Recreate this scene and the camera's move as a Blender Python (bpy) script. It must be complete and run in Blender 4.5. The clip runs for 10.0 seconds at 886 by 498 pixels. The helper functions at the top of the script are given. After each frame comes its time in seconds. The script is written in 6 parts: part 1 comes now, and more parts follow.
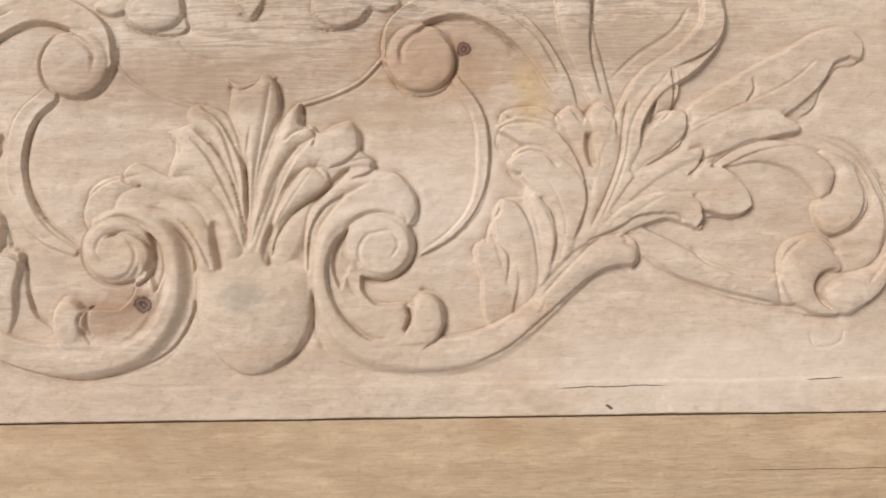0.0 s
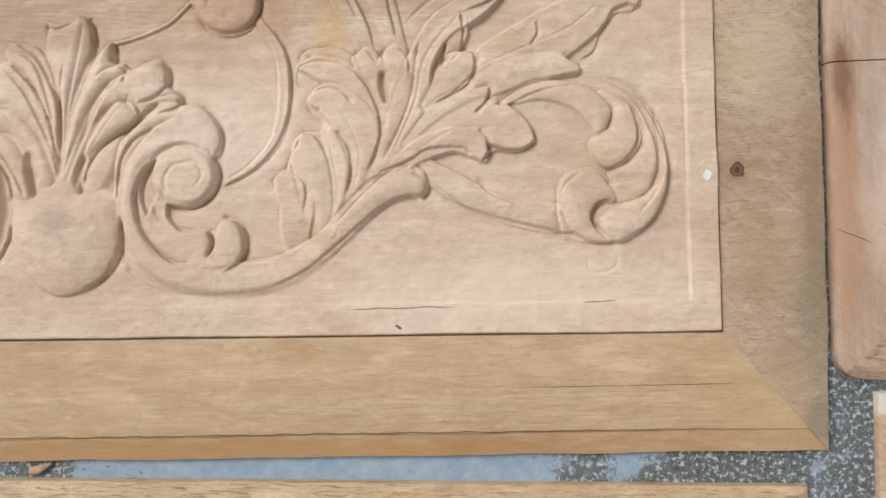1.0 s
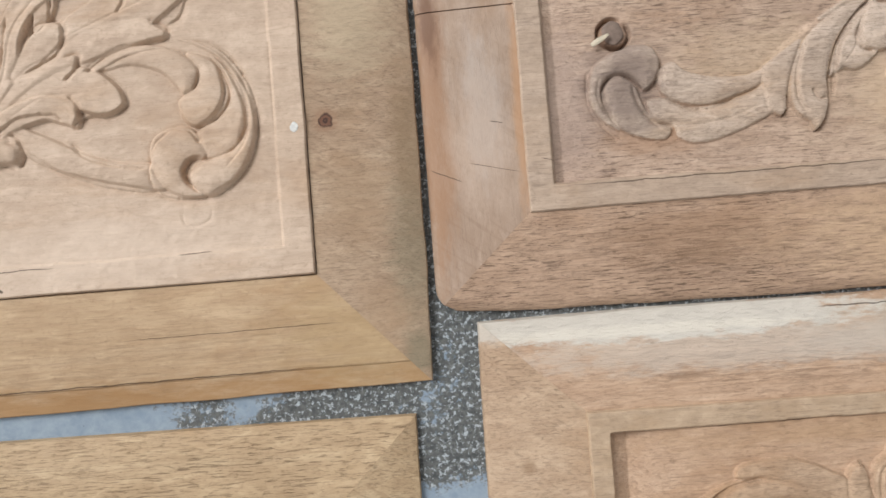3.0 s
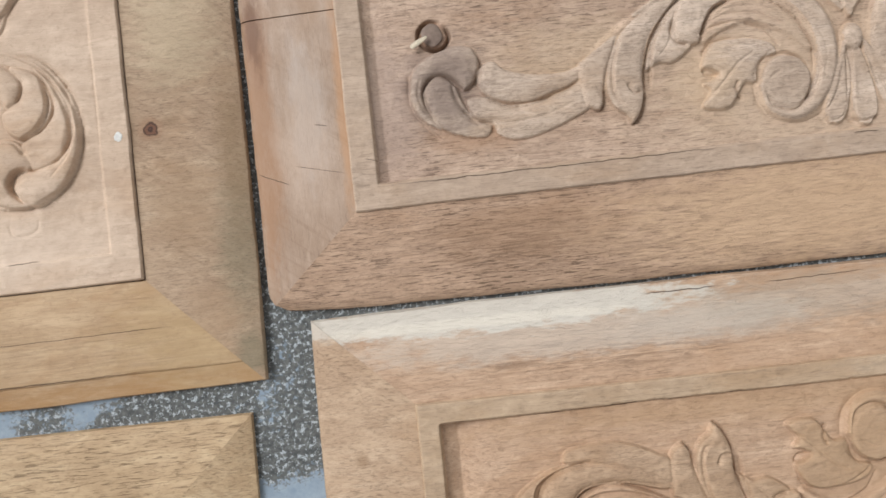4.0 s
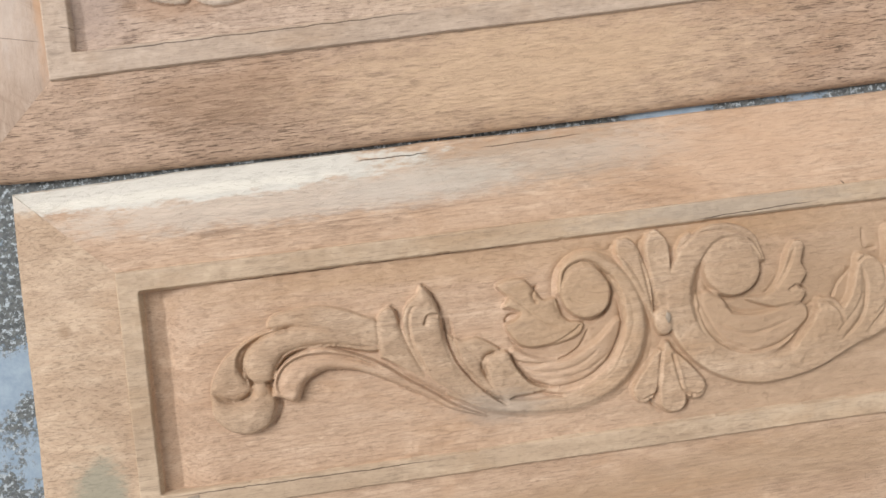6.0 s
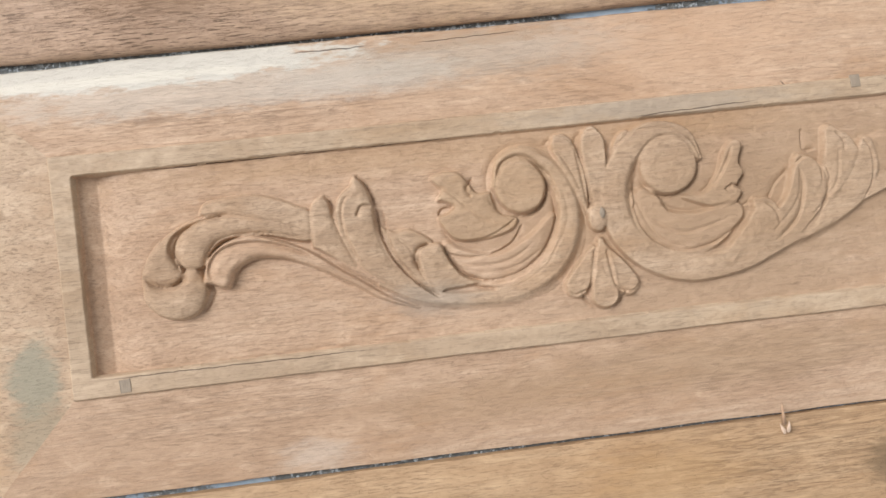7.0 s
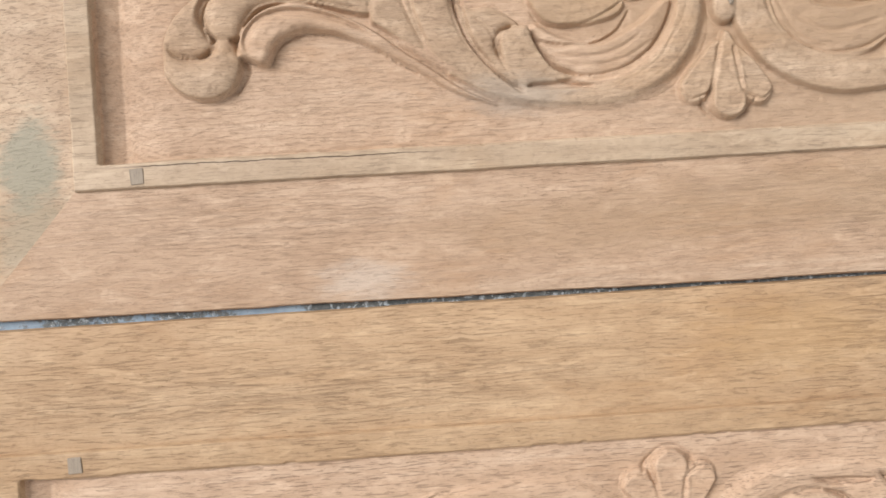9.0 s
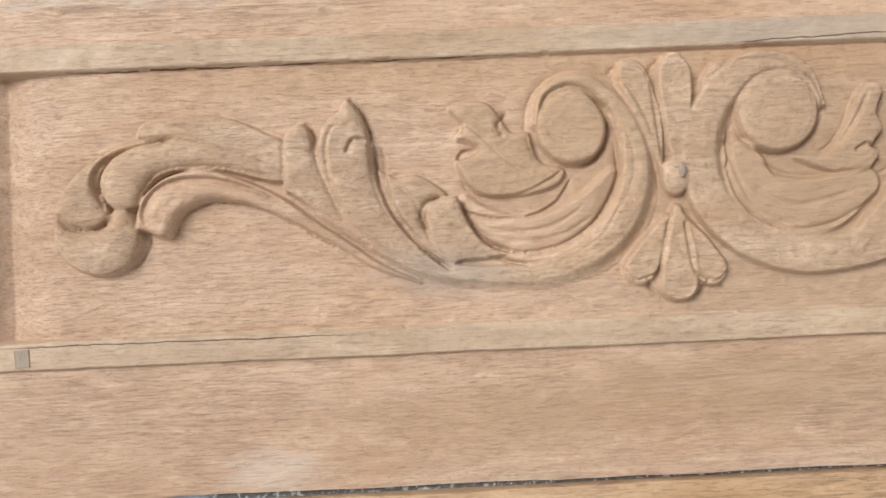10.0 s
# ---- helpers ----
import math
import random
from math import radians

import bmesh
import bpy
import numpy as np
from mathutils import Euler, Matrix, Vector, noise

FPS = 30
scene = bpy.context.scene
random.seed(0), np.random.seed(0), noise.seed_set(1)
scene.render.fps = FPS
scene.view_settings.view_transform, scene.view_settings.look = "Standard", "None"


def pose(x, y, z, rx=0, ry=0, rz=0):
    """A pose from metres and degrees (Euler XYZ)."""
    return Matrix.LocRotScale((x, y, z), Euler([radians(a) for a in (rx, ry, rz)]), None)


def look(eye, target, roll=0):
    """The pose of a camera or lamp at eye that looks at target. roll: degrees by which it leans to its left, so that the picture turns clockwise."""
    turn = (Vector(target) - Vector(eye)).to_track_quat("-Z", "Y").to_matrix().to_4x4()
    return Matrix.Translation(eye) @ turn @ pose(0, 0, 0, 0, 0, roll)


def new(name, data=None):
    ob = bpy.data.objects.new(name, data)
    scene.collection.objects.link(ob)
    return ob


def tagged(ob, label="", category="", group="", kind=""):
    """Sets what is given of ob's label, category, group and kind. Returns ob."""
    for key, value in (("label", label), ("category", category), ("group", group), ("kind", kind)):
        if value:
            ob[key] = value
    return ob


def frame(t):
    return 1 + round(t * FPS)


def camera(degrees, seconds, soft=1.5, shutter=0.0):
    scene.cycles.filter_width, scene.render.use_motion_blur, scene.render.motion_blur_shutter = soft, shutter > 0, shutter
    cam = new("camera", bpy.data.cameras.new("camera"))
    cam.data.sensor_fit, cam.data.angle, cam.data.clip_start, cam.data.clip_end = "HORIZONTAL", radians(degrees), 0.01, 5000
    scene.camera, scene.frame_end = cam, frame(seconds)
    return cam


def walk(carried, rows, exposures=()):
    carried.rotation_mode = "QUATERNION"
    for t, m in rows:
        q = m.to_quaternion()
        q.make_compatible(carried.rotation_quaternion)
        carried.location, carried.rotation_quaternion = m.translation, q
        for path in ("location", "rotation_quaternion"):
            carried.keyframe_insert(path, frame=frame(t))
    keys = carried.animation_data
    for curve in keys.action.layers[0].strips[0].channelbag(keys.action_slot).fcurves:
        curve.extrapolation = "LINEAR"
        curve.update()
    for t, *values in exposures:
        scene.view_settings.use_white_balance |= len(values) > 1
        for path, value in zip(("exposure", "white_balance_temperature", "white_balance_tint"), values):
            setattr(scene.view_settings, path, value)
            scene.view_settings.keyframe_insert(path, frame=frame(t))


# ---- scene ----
cam = camera(62.0, 10.0, soft=1.6)
ROWS = [
    (0.0, -0.0000, -0.0000, 0.3671, 2.59, 0.25, -0.54),
    (0.5, 0.0516, -0.0083, 0.3753, 3.77, -0.18, -0.54),
    (1.0, 0.0946, -0.0383, 0.3895, 2.83, -0.58, -0.34),
    (1.5, 0.1430, -0.0478, 0.4063, 3.03, -0.84, -0.95),
    (2.0, 0.1873, -0.0716, 0.4087, 3.02, -0.81, -2.19),
    (2.5, 0.2437, -0.0726, 0.4085, 2.97, -1.67, -3.48),
    (4.0, 0.3769, -0.0815, 0.4272, 2.93, -3.40, -6.40),
    (4.5, 0.4381, -0.0955, 0.4325, 3.43, -4.11, -7.95),
    (5.0, 0.4845, -0.1206, 0.4381, 3.65, -4.53, -8.22),
    (5.5, 0.5071, -0.1483, 0.4326, 3.32, -4.51, -8.25),
    (7.0, 0.5565, -0.2296, 0.4350, 1.21, -4.38, -7.29),
    (7.5, 0.5650, -0.2707, 0.4242, 1.17, -4.03, -7.21),
    (8.0, 0.5629, -0.3095, 0.4106, 0.51, -3.62, -5.88),
    (8.5, 0.5359, -0.3311, 0.3830, 0.41, -2.76, -4.79),
    (9.0, 0.5295, -0.3250, 0.3532, 0.84, -2.00, -4.49),
    (9.5, 0.5411, -0.2886, 0.3397, 0.39, -1.75, -3.85),
    (10.0, 0.5724, -0.2488, 0.3240, 1.23, -1.57, -3.42),
]
walk(cam, [(t, pose(x, y, z, rx, ry, rz)) for t, x, y, z, rx, ry, rz in ROWS],
     exposures=((0.0, 0.45), (1.5, 0.44), (2.5, 0.37), (4.5, 0.38), (5.5, 0.56), (7.5, 0.61), (8.5, 0.61), (9.0, 0.74), (10.0, 0.67)))

# ---- light: an open, shaded yard under a bright sky, brighter on the west side ----
world = bpy.data.worlds.new("sky")
scene.world = world
world.use_nodes = True
wn = world.node_tree.nodes
sky = wn.new("ShaderNodeTexSky")
sky.sky_type, sky.sun_disc = "NISHITA", False
sky.sun_elevation, sky.sun_rotation = radians(47), radians(-58)
wn["Background"].inputs["Strength"].default_value = 0.112
cloud = wn.new("ShaderNodeHueSaturation")  # a veiled sky, far less blue than a clear one
cloud.inputs["Saturation"].default_value = 0.06
world.node_tree.links.new(sky.outputs["Color"], cloud.inputs["Color"])
world.node_tree.links.new(cloud.outputs["Color"], wn["Background"].inputs["Color"])
sun = new("sun", bpy.data.lights.new("sun", "SUN"))
sun.data.energy, sun.data.angle, sun.data.color = 1.95, radians(25), (0.94, 0.96, 1.0)
sun.matrix_world = look((-0.58, 0.36, 0.73), (0, 0, 0))


# ---- materials ----
def node(nt, kind, **inputs):
    n = nt.nodes.new(kind)
    for key, value in inputs.items():
        n.inputs[key.replace("_", " ")].default_value = value
    return n


def mixer(nt, factor, a, b, mode="MIX"):
    """Mix two colours; each argument is a socket or a plain value."""
    m = nt.nodes.new("ShaderNodeMix")
    m.data_type, m.blend_type = "RGBA", mode
    for socket, value in ((m.inputs[0], factor), (m.inputs[6], a), (m.inputs[7], b)):
        if isinstance(value, bpy.types.NodeSocket):
            nt.links.new(value, socket)
        elif isinstance(value, tuple):
            socket.default_value = (*value, 1)
        else:
            socket.default_value = value
    return m.outputs[2]


def ramp(nt, socket, a, b, to_a=0.0, to_b=1.0):
    r = node(nt, "ShaderNodeMapRange", From_Min=a, From_Max=b, To_Min=to_a, To_Max=to_b)
    r.interpolation_type = "SMOOTHSTEP"
    nt.links.new(socket, r.inputs["Value"])
    return r.outputs["Result"]


def math_node(nt, op, a, b):
    m = nt.nodes.new("ShaderNodeMath")
    m.operation = op
    for socket, value in zip(m.inputs, (a, b)):
        if isinstance(value, bpy.types.NodeSocket):
            nt.links.new(value, socket)
        else:
            socket.default_value = value
    return m.outputs[0]


def noise_at(nt, coords, stretch, shift, detail=3.0, rough=0.55, distort=0.0):
    m = node(nt, "ShaderNodeMapping", Scale=stretch, Location=shift)
    nt.links.new(coords, m.inputs["Vector"])
    n = node(nt, "ShaderNodeTexNoise", Scale=1.0, Detail=detail, Roughness=rough, Distortion=distort)
    nt.links.new(m.outputs["Vector"], n.inputs["Vector"])
    return n.outputs["Fac"]


def wood(name, light, mid, dark, axis, seed, pores=0.5, blotch=0.35, stains_and_shade=(), knots=(), cracks=(), rough=0.62, figure=0.8, tool=0.0, bands=(), saw=0.0):
    """Planed raw hardwood; axis is the way of the grain. stains_and_shade: (x, y, radius, stretch y, colour, strength),
    stains and some painted shade;
    knots: (x, y, radius); cracks: (x, y, x, y, width). bands: (x, y, radius, stretch y, strength), dark grain lines;
    all in mm. The seventh number of a stain is the softness of its edge. tool, saw: how plainly the marks of the gouge
    and of the saw show."""
    mat = bpy.data.materials.new(name)
    mat.use_nodes = True
    nt = mat.node_tree
    bsdf = nt.nodes["Principled BSDF"]
    coords = node(nt, "ShaderNodeTexCoord").outputs["Object"]

    def run(along, across):
        return (along, across, across) if axis == "x" else (across, along, across)

    sh = (seed * 3.1, seed * 1.7, seed * 0.9)
    streak = noise_at(nt, coords, run(9, 330), sh, 4, 0.6, 0.4)
    band = noise_at(nt, coords, run(2.6, 46), sh, 3, 0.55, 0.9)
    fine = noise_at(nt, coords, run(45, 1500), sh, 2, 0.6)
    pore = noise_at(nt, coords, run(95, 1250), sh, 3, 0.62, 0.35)
    dash = noise_at(nt, coords, run(210, 1900), (seed, 3, 7), 2, 0.6, 0.3)
    mottle = noise_at(nt, coords, run(55, 150), (seed, 9, 4), 4, 0.65, 0.8)
    cloud = noise_at(nt, coords, (14, 14, 14), sh, 4, 0.6)
    speck = noise_at(nt, coords, (420, 420, 420), sh, 2, 0.6)
    colour = mixer(nt, ramp(nt, band, 0.32, 0.68), light, mid)
    warm = noise_at(nt, coords, run(11, 24), (seed * 1.3, 6, seed), 4, 0.6, 0.7)
    worn = noise_at(nt, coords, run(16, 42), (5, seed * 2.1, seed), 5, 0.62, 0.6)
    colour = mixer(nt, ramp(nt, warm, 0.48, 0.70, 0, 0.65), colour, (0.90 * mid[0], 0.80 * mid[1], 0.68 * mid[2]))
    colour = mixer(nt, ramp(nt, worn, 0.50, 0.68, 0, 0.4), colour, tuple(min(0.8, 1.16 * v + 0.015) for v in light))
    colour = mixer(nt, ramp(nt, streak, 0.40, 0.66, 0, figure), colour, mid)
    colour = mixer(nt, ramp(nt, fine, 0.44, 0.75, 0, 0.08 + 0.36 * figure), colour, dark)
    colour = mixer(nt, ramp(nt, cloud, 0.45, 0.75, 0, blotch), colour, dark)
    colour = mixer(nt, ramp(nt, mottle, 0.42, 0.72, 0, 0.34), colour, dark)
    colour = mixer(nt, ramp(nt, mottle, 0.46, 0.28, 0, 0.45), colour, tuple(min(0.8, 1.12 * v) for v in light))
    colour = mixer(nt, ramp(nt, speck, 0.55, 0.74, 0, 0.34), colour, dark)
    strokes = noise_at(nt, coords, run(110, 520), (seed, 8, 1), 4, 0.62, 2.2)
    nick = math_node(nt, "MULTIPLY", ramp(nt, strokes, 0.53, 0.66), tool)
    colour = mixer(nt, nick, colour, tuple(0.85 * v for v in dark))
    hole = math_node(nt, "MULTIPLY", ramp(nt, pore, 0.56, 0.635), ramp(nt, cloud, 0.3, 0.6, 0.35, 1))
    hole = math_node(nt, "MAXIMUM", hole, math_node(nt, "MULTIPLY", ramp(nt, dash, 0.60, 0.67), ramp(nt, mottle, 0.35, 0.6, 0.1, 0.8)))
    if saw:
        aslant = node(nt, "ShaderNodeMapping", Rotation=(0, 0, radians(38)))
        nt.links.new(coords, aslant.inputs["Vector"])
        m = node(nt, "ShaderNodeMapping", Scale=(34, 300, 1))
        nt.links.new(aslant.outputs["Vector"], m.inputs["Vector"])
        kerf = node(nt, "ShaderNodeTexNoise", Scale=1.0, Detail=3.0, Roughness=0.6)
        nt.links.new(m.outputs["Vector"], kerf.inputs["Vector"])
        scored = math_node(nt, "MULTIPLY", ramp(nt, kerf.outputs["Fac"], 0.5, 0.68), saw)
        colour = mixer(nt, math_node(nt, "MULTIPLY", scored, ramp(nt, cloud, 0.35, 0.6)), colour, dark)
    for n, (x, y, radius, stretch, strength) in enumerate(bands):
        m = node(nt, "ShaderNodeMapping", Scale=(1000 / radius, 1000 / radius / stretch, 0), Location=(-x / radius, -y / radius / stretch, 0))
        nt.links.new(coords, m.inputs["Vector"])
        d = nt.nodes.new("ShaderNodeVectorMath")
        d.operation = "LENGTH"
        nt.links.new(m.outputs["Vector"], d.inputs[0])
        lines = noise_at(nt, coords, run(26, 360), (seed, n, 5), 6, 0.72, 1.6)
        here = math_node(nt, "MULTIPLY", ramp(nt, d.outputs["Value"], 1.1, 0.4, 0, strength), ramp(nt, lines, 0.47, 0.57))
        colour = mixer(nt, here, colour, tuple(0.62 * v for v in dark))
    colour = mixer(nt, math_node(nt, "MULTIPLY", hole, pores), colour, tuple(0.5 * v for v in dark))
    for n, (x, y, radius, stretch, tint, strength, *soft) in enumerate(stains_and_shade):
        m = node(nt, "ShaderNodeMapping", Scale=(1000 / radius, 1000 / radius / stretch, 0), Location=(-x / radius, -y / radius / stretch, 0))
        nt.links.new(coords, m.inputs["Vector"])
        d = nt.nodes.new("ShaderNodeVectorMath")
        d.operation = "LENGTH"
        nt.links.new(m.outputs["Vector"], d.inputs[0])
        rag = noise_at(nt, coords, run(60, 190), (n * 2.3 + seed, 1, 0), 5, 0.7)
        edge = math_node(nt, "ADD", d.outputs["Value"], math_node(nt, "MULTIPLY", math_node(nt, "SUBTRACT", rag, 0.5), 1.6))
        spread = soft[0] if soft else 0.47
        colour = mixer(nt, ramp(nt, edge, 0.73 + spread, 0.73 - spread, 0, strength), colour, tint)
    for n, (x, y, radius) in enumerate(knots):
        m = node(nt, "ShaderNodeMapping", Scale=(1000 / radius, 1000 / radius, 0), Location=(-x / radius, -y / radius, 0))
        nt.links.new(coords, m.inputs["Vector"])
        d = nt.nodes.new("ShaderNodeVectorMath")
        d.operation = "LENGTH"
        nt.links.new(m.outputs["Vector"], d.inputs[0])
        wob = math_node(nt, "ADD", d.outputs["Value"], math_node(nt, "MULTIPLY", noise_at(nt, coords, (260, 260, 260), (n, seed, 0), 3), 0.9))
        ring = math_node(nt, "SINE", math_node(nt, "MULTIPLY", wob, 11.0), 0)
        heart = mixer(nt, ramp(nt, ring, -0.4, 0.9), (0.16, 0.075, 0.045), (0.055, 0.025, 0.018))
        colour = mixer(nt, ramp(nt, wob, 2.6, 1.0, 0, 0.55), colour, (0.30, 0.16, 0.09))
        colour = mixer(nt, ramp(nt, wob, 1.5, 1.2, 0, 0.95), colour, heart)
    for n, (x0, y0, x1, y1, width) in enumerate(cracks):
        size = math.hypot(x1 - x0, y1 - y0)
        tx, ty = (x1 - x0) / size, (y1 - y0) / size
        shares = []
        for vx, vy in ((1000 * tx / size, 1000 * ty / size), (-1000 * ty / width, 1000 * tx / width)):
            dot = nt.nodes.new("ShaderNodeVectorMath")
            dot.operation = "DOT_PRODUCT"
            nt.links.new(coords, dot.inputs[0])
            dot.inputs[1].default_value = (vx, vy, 0)
            shares.append(math_node(nt, "SUBTRACT", dot.outputs["Value"], (vx * x0 + vy * y0) / 1000))
        sway = math_node(nt, "MULTIPLY", math_node(nt, "SUBTRACT", noise_at(nt, coords, (90, 90, 90), (n, 0, seed), 3), 0.5), 5.0)
        across = math_node(nt, "ABSOLUTE", math_node(nt, "ADD", shares[1], sway), 0)
        along = math_node(nt, "ABSOLUTE", math_node(nt, "SUBTRACT", shares[0], 0.5), 0)
        colour = mixer(nt, math_node(nt, "MULTIPLY", ramp(nt, across, 1.0, 0.3), ramp(nt, along, 0.5, 0.3, 0, 0.9)), colour, (0.06, 0.035, 0.02))
    nt.links.new(colour, bsdf.inputs["Base Color"])
    nt.links.new(ramp(nt, cloud, 0.3, 0.7, rough - 0.08, rough + 0.12), bsdf.inputs["Roughness"])
    bsdf.inputs["Specular IOR Level"].default_value = 0.35
    relief = math_node(nt, "SUBTRACT", math_node(nt, "MULTIPLY", streak, 0.5), math_node(nt, "MULTIPLY", hole, 0.8))
    relief = math_node(nt, "ADD", relief, math_node(nt, "MULTIPLY", fine, 0.25))
    chisel = noise_at(nt, coords, run(180, 320), (seed, 4, 2), 3, 0.6)
    relief = math_node(nt, "ADD", relief, math_node(nt, "MULTIPLY", chisel, 0.9 + 2.6 * tool))
    relief = math_node(nt, "SUBTRACT", relief, math_node(nt, "MULTIPLY", nick, 1.5))
    bump = node(nt, "ShaderNodeBump", Strength=0.25 + 0.4 * figure, Distance=0.0005)
    nt.links.new(relief, bump.inputs["Height"])
    nt.links.new(bump.outputs["Normal"], bsdf.inputs["Normal"])
    return mat


def painted_floor():
    """Blue-grey painted concrete, spattered with dark mould and pale grit; the shade of narrow gaps is painted in."""
    mat = bpy.data.materials.new("painted_floor")
    mat.use_nodes = True
    nt = mat.node_tree
    bsdf = nt.nodes["Principled BSDF"]
    coords = node(nt, "ShaderNodeTexCoord").outputs["Object"]
    wide = noise_at(nt, coords, (24, 24, 24), (1.3, 0.4, 0), 3, 0.5)
    patch = noise_at(nt, coords, (110, 110, 110), (0, 2, 0), 6, 0.72)
    grit = noise_at(nt, coords, (300, 300, 300), (3, 0, 0), 6, 0.72)
    pale = noise_at(nt, coords, (330, 330, 330), (7, 5, 0), 6, 0.74)
    colour = mixer(nt, ramp(nt, patch, 0.3, 0.7), (0.21, 0.27, 0.33), (0.30, 0.36, 0.41))
    cover = math_node(nt, "ADD", math_node(nt, "MULTIPLY", wide, 1.1), math_node(nt, "MULTIPLY", patch, 0.45))
    # The first three patches put the shade of the narrow gap into the colour.
    for x, y, radius, amount in ((0.302, -0.05, 0.05, 0.6), (0.302, 0.01, 0.05, 0.6), (0.302, 0.07, 0.05, 0.6), (0.312, -0.105, 0.05, 0.14), (0.24, -0.131, 0.045, 0.16), (0.302, -0.150, 0.035, 0.10), (0.05, -0.137, 0.16, -0.45), (0.302, -0.195, 0.035, -0.24),
                                 (0.70, -0.096, 0.04, -0.3), (0.38, -0.093, 0.08, 0.7), (0.50, -0.095, 0.10, 0.7), (0.60, -0.096, 0.09, 0.6), (0.42, -0.343, 0.06, -0.12), (0.52, -0.345, 0.06, 0.4), (0.66, -0.352, 0.14, 0.6)):
        m = node(nt, "ShaderNodeMapping", Scale=(1 / radius, 1 / radius, 0), Location=(-x / radius, -y / radius, 0))
        nt.links.new(coords, m.inputs["Vector"])
        d = nt.nodes.new("ShaderNodeVectorMath")
        d.operation = "LENGTH"
        nt.links.new(m.outputs["Vector"], d.inputs[0])
        cover = math_node(nt, "ADD", cover, ramp(nt, d.outputs["Value"], 1.0, 0.2, 0, amount))
    mould_and_shade = ramp(nt, math_node(nt, "ADD", cover, math_node(nt, "MULTIPLY", grit, 0.75)), 1.02, 1.14)
    colour = mixer(nt, mould_and_shade, colour, mixer(nt, ramp(nt, grit, 0.35, 0.7), (0.055, 0.06, 0.058), (0.15, 0.15, 0.14)))
    colour = mixer(nt, ramp(nt, grit, 0.655, 0.70, 0, 0.85), colour, (0.05, 0.05, 0.05))
    chips = math_node(nt, "MULTIPLY", ramp(nt, pale, 0.53, 0.58), mould_and_shade)
    colour = mixer(nt, math_node(nt, "MULTIPLY", chips, 0.9), colour, (0.42, 0.455, 0.47))
    nt.links.new(colour, bsdf.inputs["Base Color"])
    bsdf.inputs["Roughness"].default_value = 0.75
    bump = node(nt, "ShaderNodeBump", Strength=0.4, Distance=0.0006)
    nt.links.new(grit, bump.inputs["Height"])
    nt.links.new(bump.outputs["Normal"], bsdf.inputs["Normal"])
    return mat


def plain(name, colour, rough=0.7):
    mat = bpy.data.materials.new(name)
    mat.use_nodes = True
    nt = mat.node_tree
    bsdf = nt.nodes["Principled BSDF"]
    coords = node(nt, "ShaderNodeTexCoord").outputs["Object"]
    n = noise_at(nt, coords, (300, 300, 300), (0, 0, 0), 4, 0.6)
    nt.links.new(mixer(nt, ramp(nt, n, 0.3, 0.7), colour, tuple(0.7 * v for v in colour)), bsdf.inputs["Base Color"])
    bsdf.inputs["Roughness"].default_value = rough
    return mat


# colours of the bare wood: light, middle and dark of each board
PINK = ((0.605, 0.463, 0.345), (0.545, 0.403, 0.293), (0.365, 0.25, 0.17))
HONEY = ((0.555, 0.40, 0.25), (0.48, 0.328, 0.192), (0.35, 0.218, 0.122))
OLIVE = ((0.52, 0.385, 0.262), (0.45, 0.315, 0.208), (0.30, 0.198, 0.125))
ROSE = ((0.525, 0.36, 0.248), (0.445, 0.295, 0.195), (0.285, 0.178, 0.115))
TAN = ((0.575, 0.405, 0.28), (0.495, 0.33, 0.215), (0.345, 0.212, 0.13))
PALE_ROSE = ((0.43, 0.32, 0.243), (0.38, 0.27, 0.193), (0.28, 0.185, 0.125))
ASH = ((0.56, 0.41, 0.305), (0.475, 0.335, 0.24), (0.295, 0.19, 0.13))
AMBER = ((0.50, 0.34, 0.20), (0.43, 0.275, 0.152), (0.29, 0.172, 0.092))
STRAW = ((0.57, 0.43, 0.27), (0.48, 0.34, 0.20), (0.31, 0.20, 0.11))
GREEN_MOULD, BARK = (0.20, 0.19, 0.12), (0.15, 0.07, 0.035)
W1_FIELD = wood("pale_pink_wood", *PINK, "x", 1.0, bands=((-300, 250, 210, 0.2, 0.5), (-420, 225, 100, 0.16, 0.4)), tool=0.2, pores=0.11, blotch=0.3, figure=0.2, knots=((-440, 119, 4.6), (-287, 239, 3.6)),
                stains_and_shade=((-300, 231, 48, 0.55, (0.40, 0.22, 0.11), 0.6), (-255, 219, 11, 2.2, (0.50, 0.31, 0.12), 0.5), (-452, 115, 24, 0.6, (0.30, 0.16, 0.08), 0.7),
                        (-392, 122, 13, 0.9, (0.20, 0.18, 0.13), 0.5), (-185, 85, 120, 0.22, (0.68, 0.54, 0.42), 0.5), (-300, 165, 70, 0.5, (0.66, 0.52, 0.41), 0.4), (-420, 226, 110, 0.16, (0.36, 0.23, 0.14), 0.6), (-230, 240, 120, 0.12, (0.38, 0.26, 0.17), 0.55), (-360, 212, 90, 0.07, (0.36, 0.24, 0.15), 0.5), (-330, 204, 60, 0.10, (0.38, 0.25, 0.15), 0.4),
                        (-392, 150, 60, 0.7, (0.46, 0.32, 0.21), 0.4), (-330, 110, 45, 0.6, (0.47, 0.33, 0.22), 0.4)),
                cracks=((-250, 76.5, -190, 77.5, 0.35), (-130, 79, -110, 79.3, 0.35), (-223, 69, -220, 66, 0.9)))
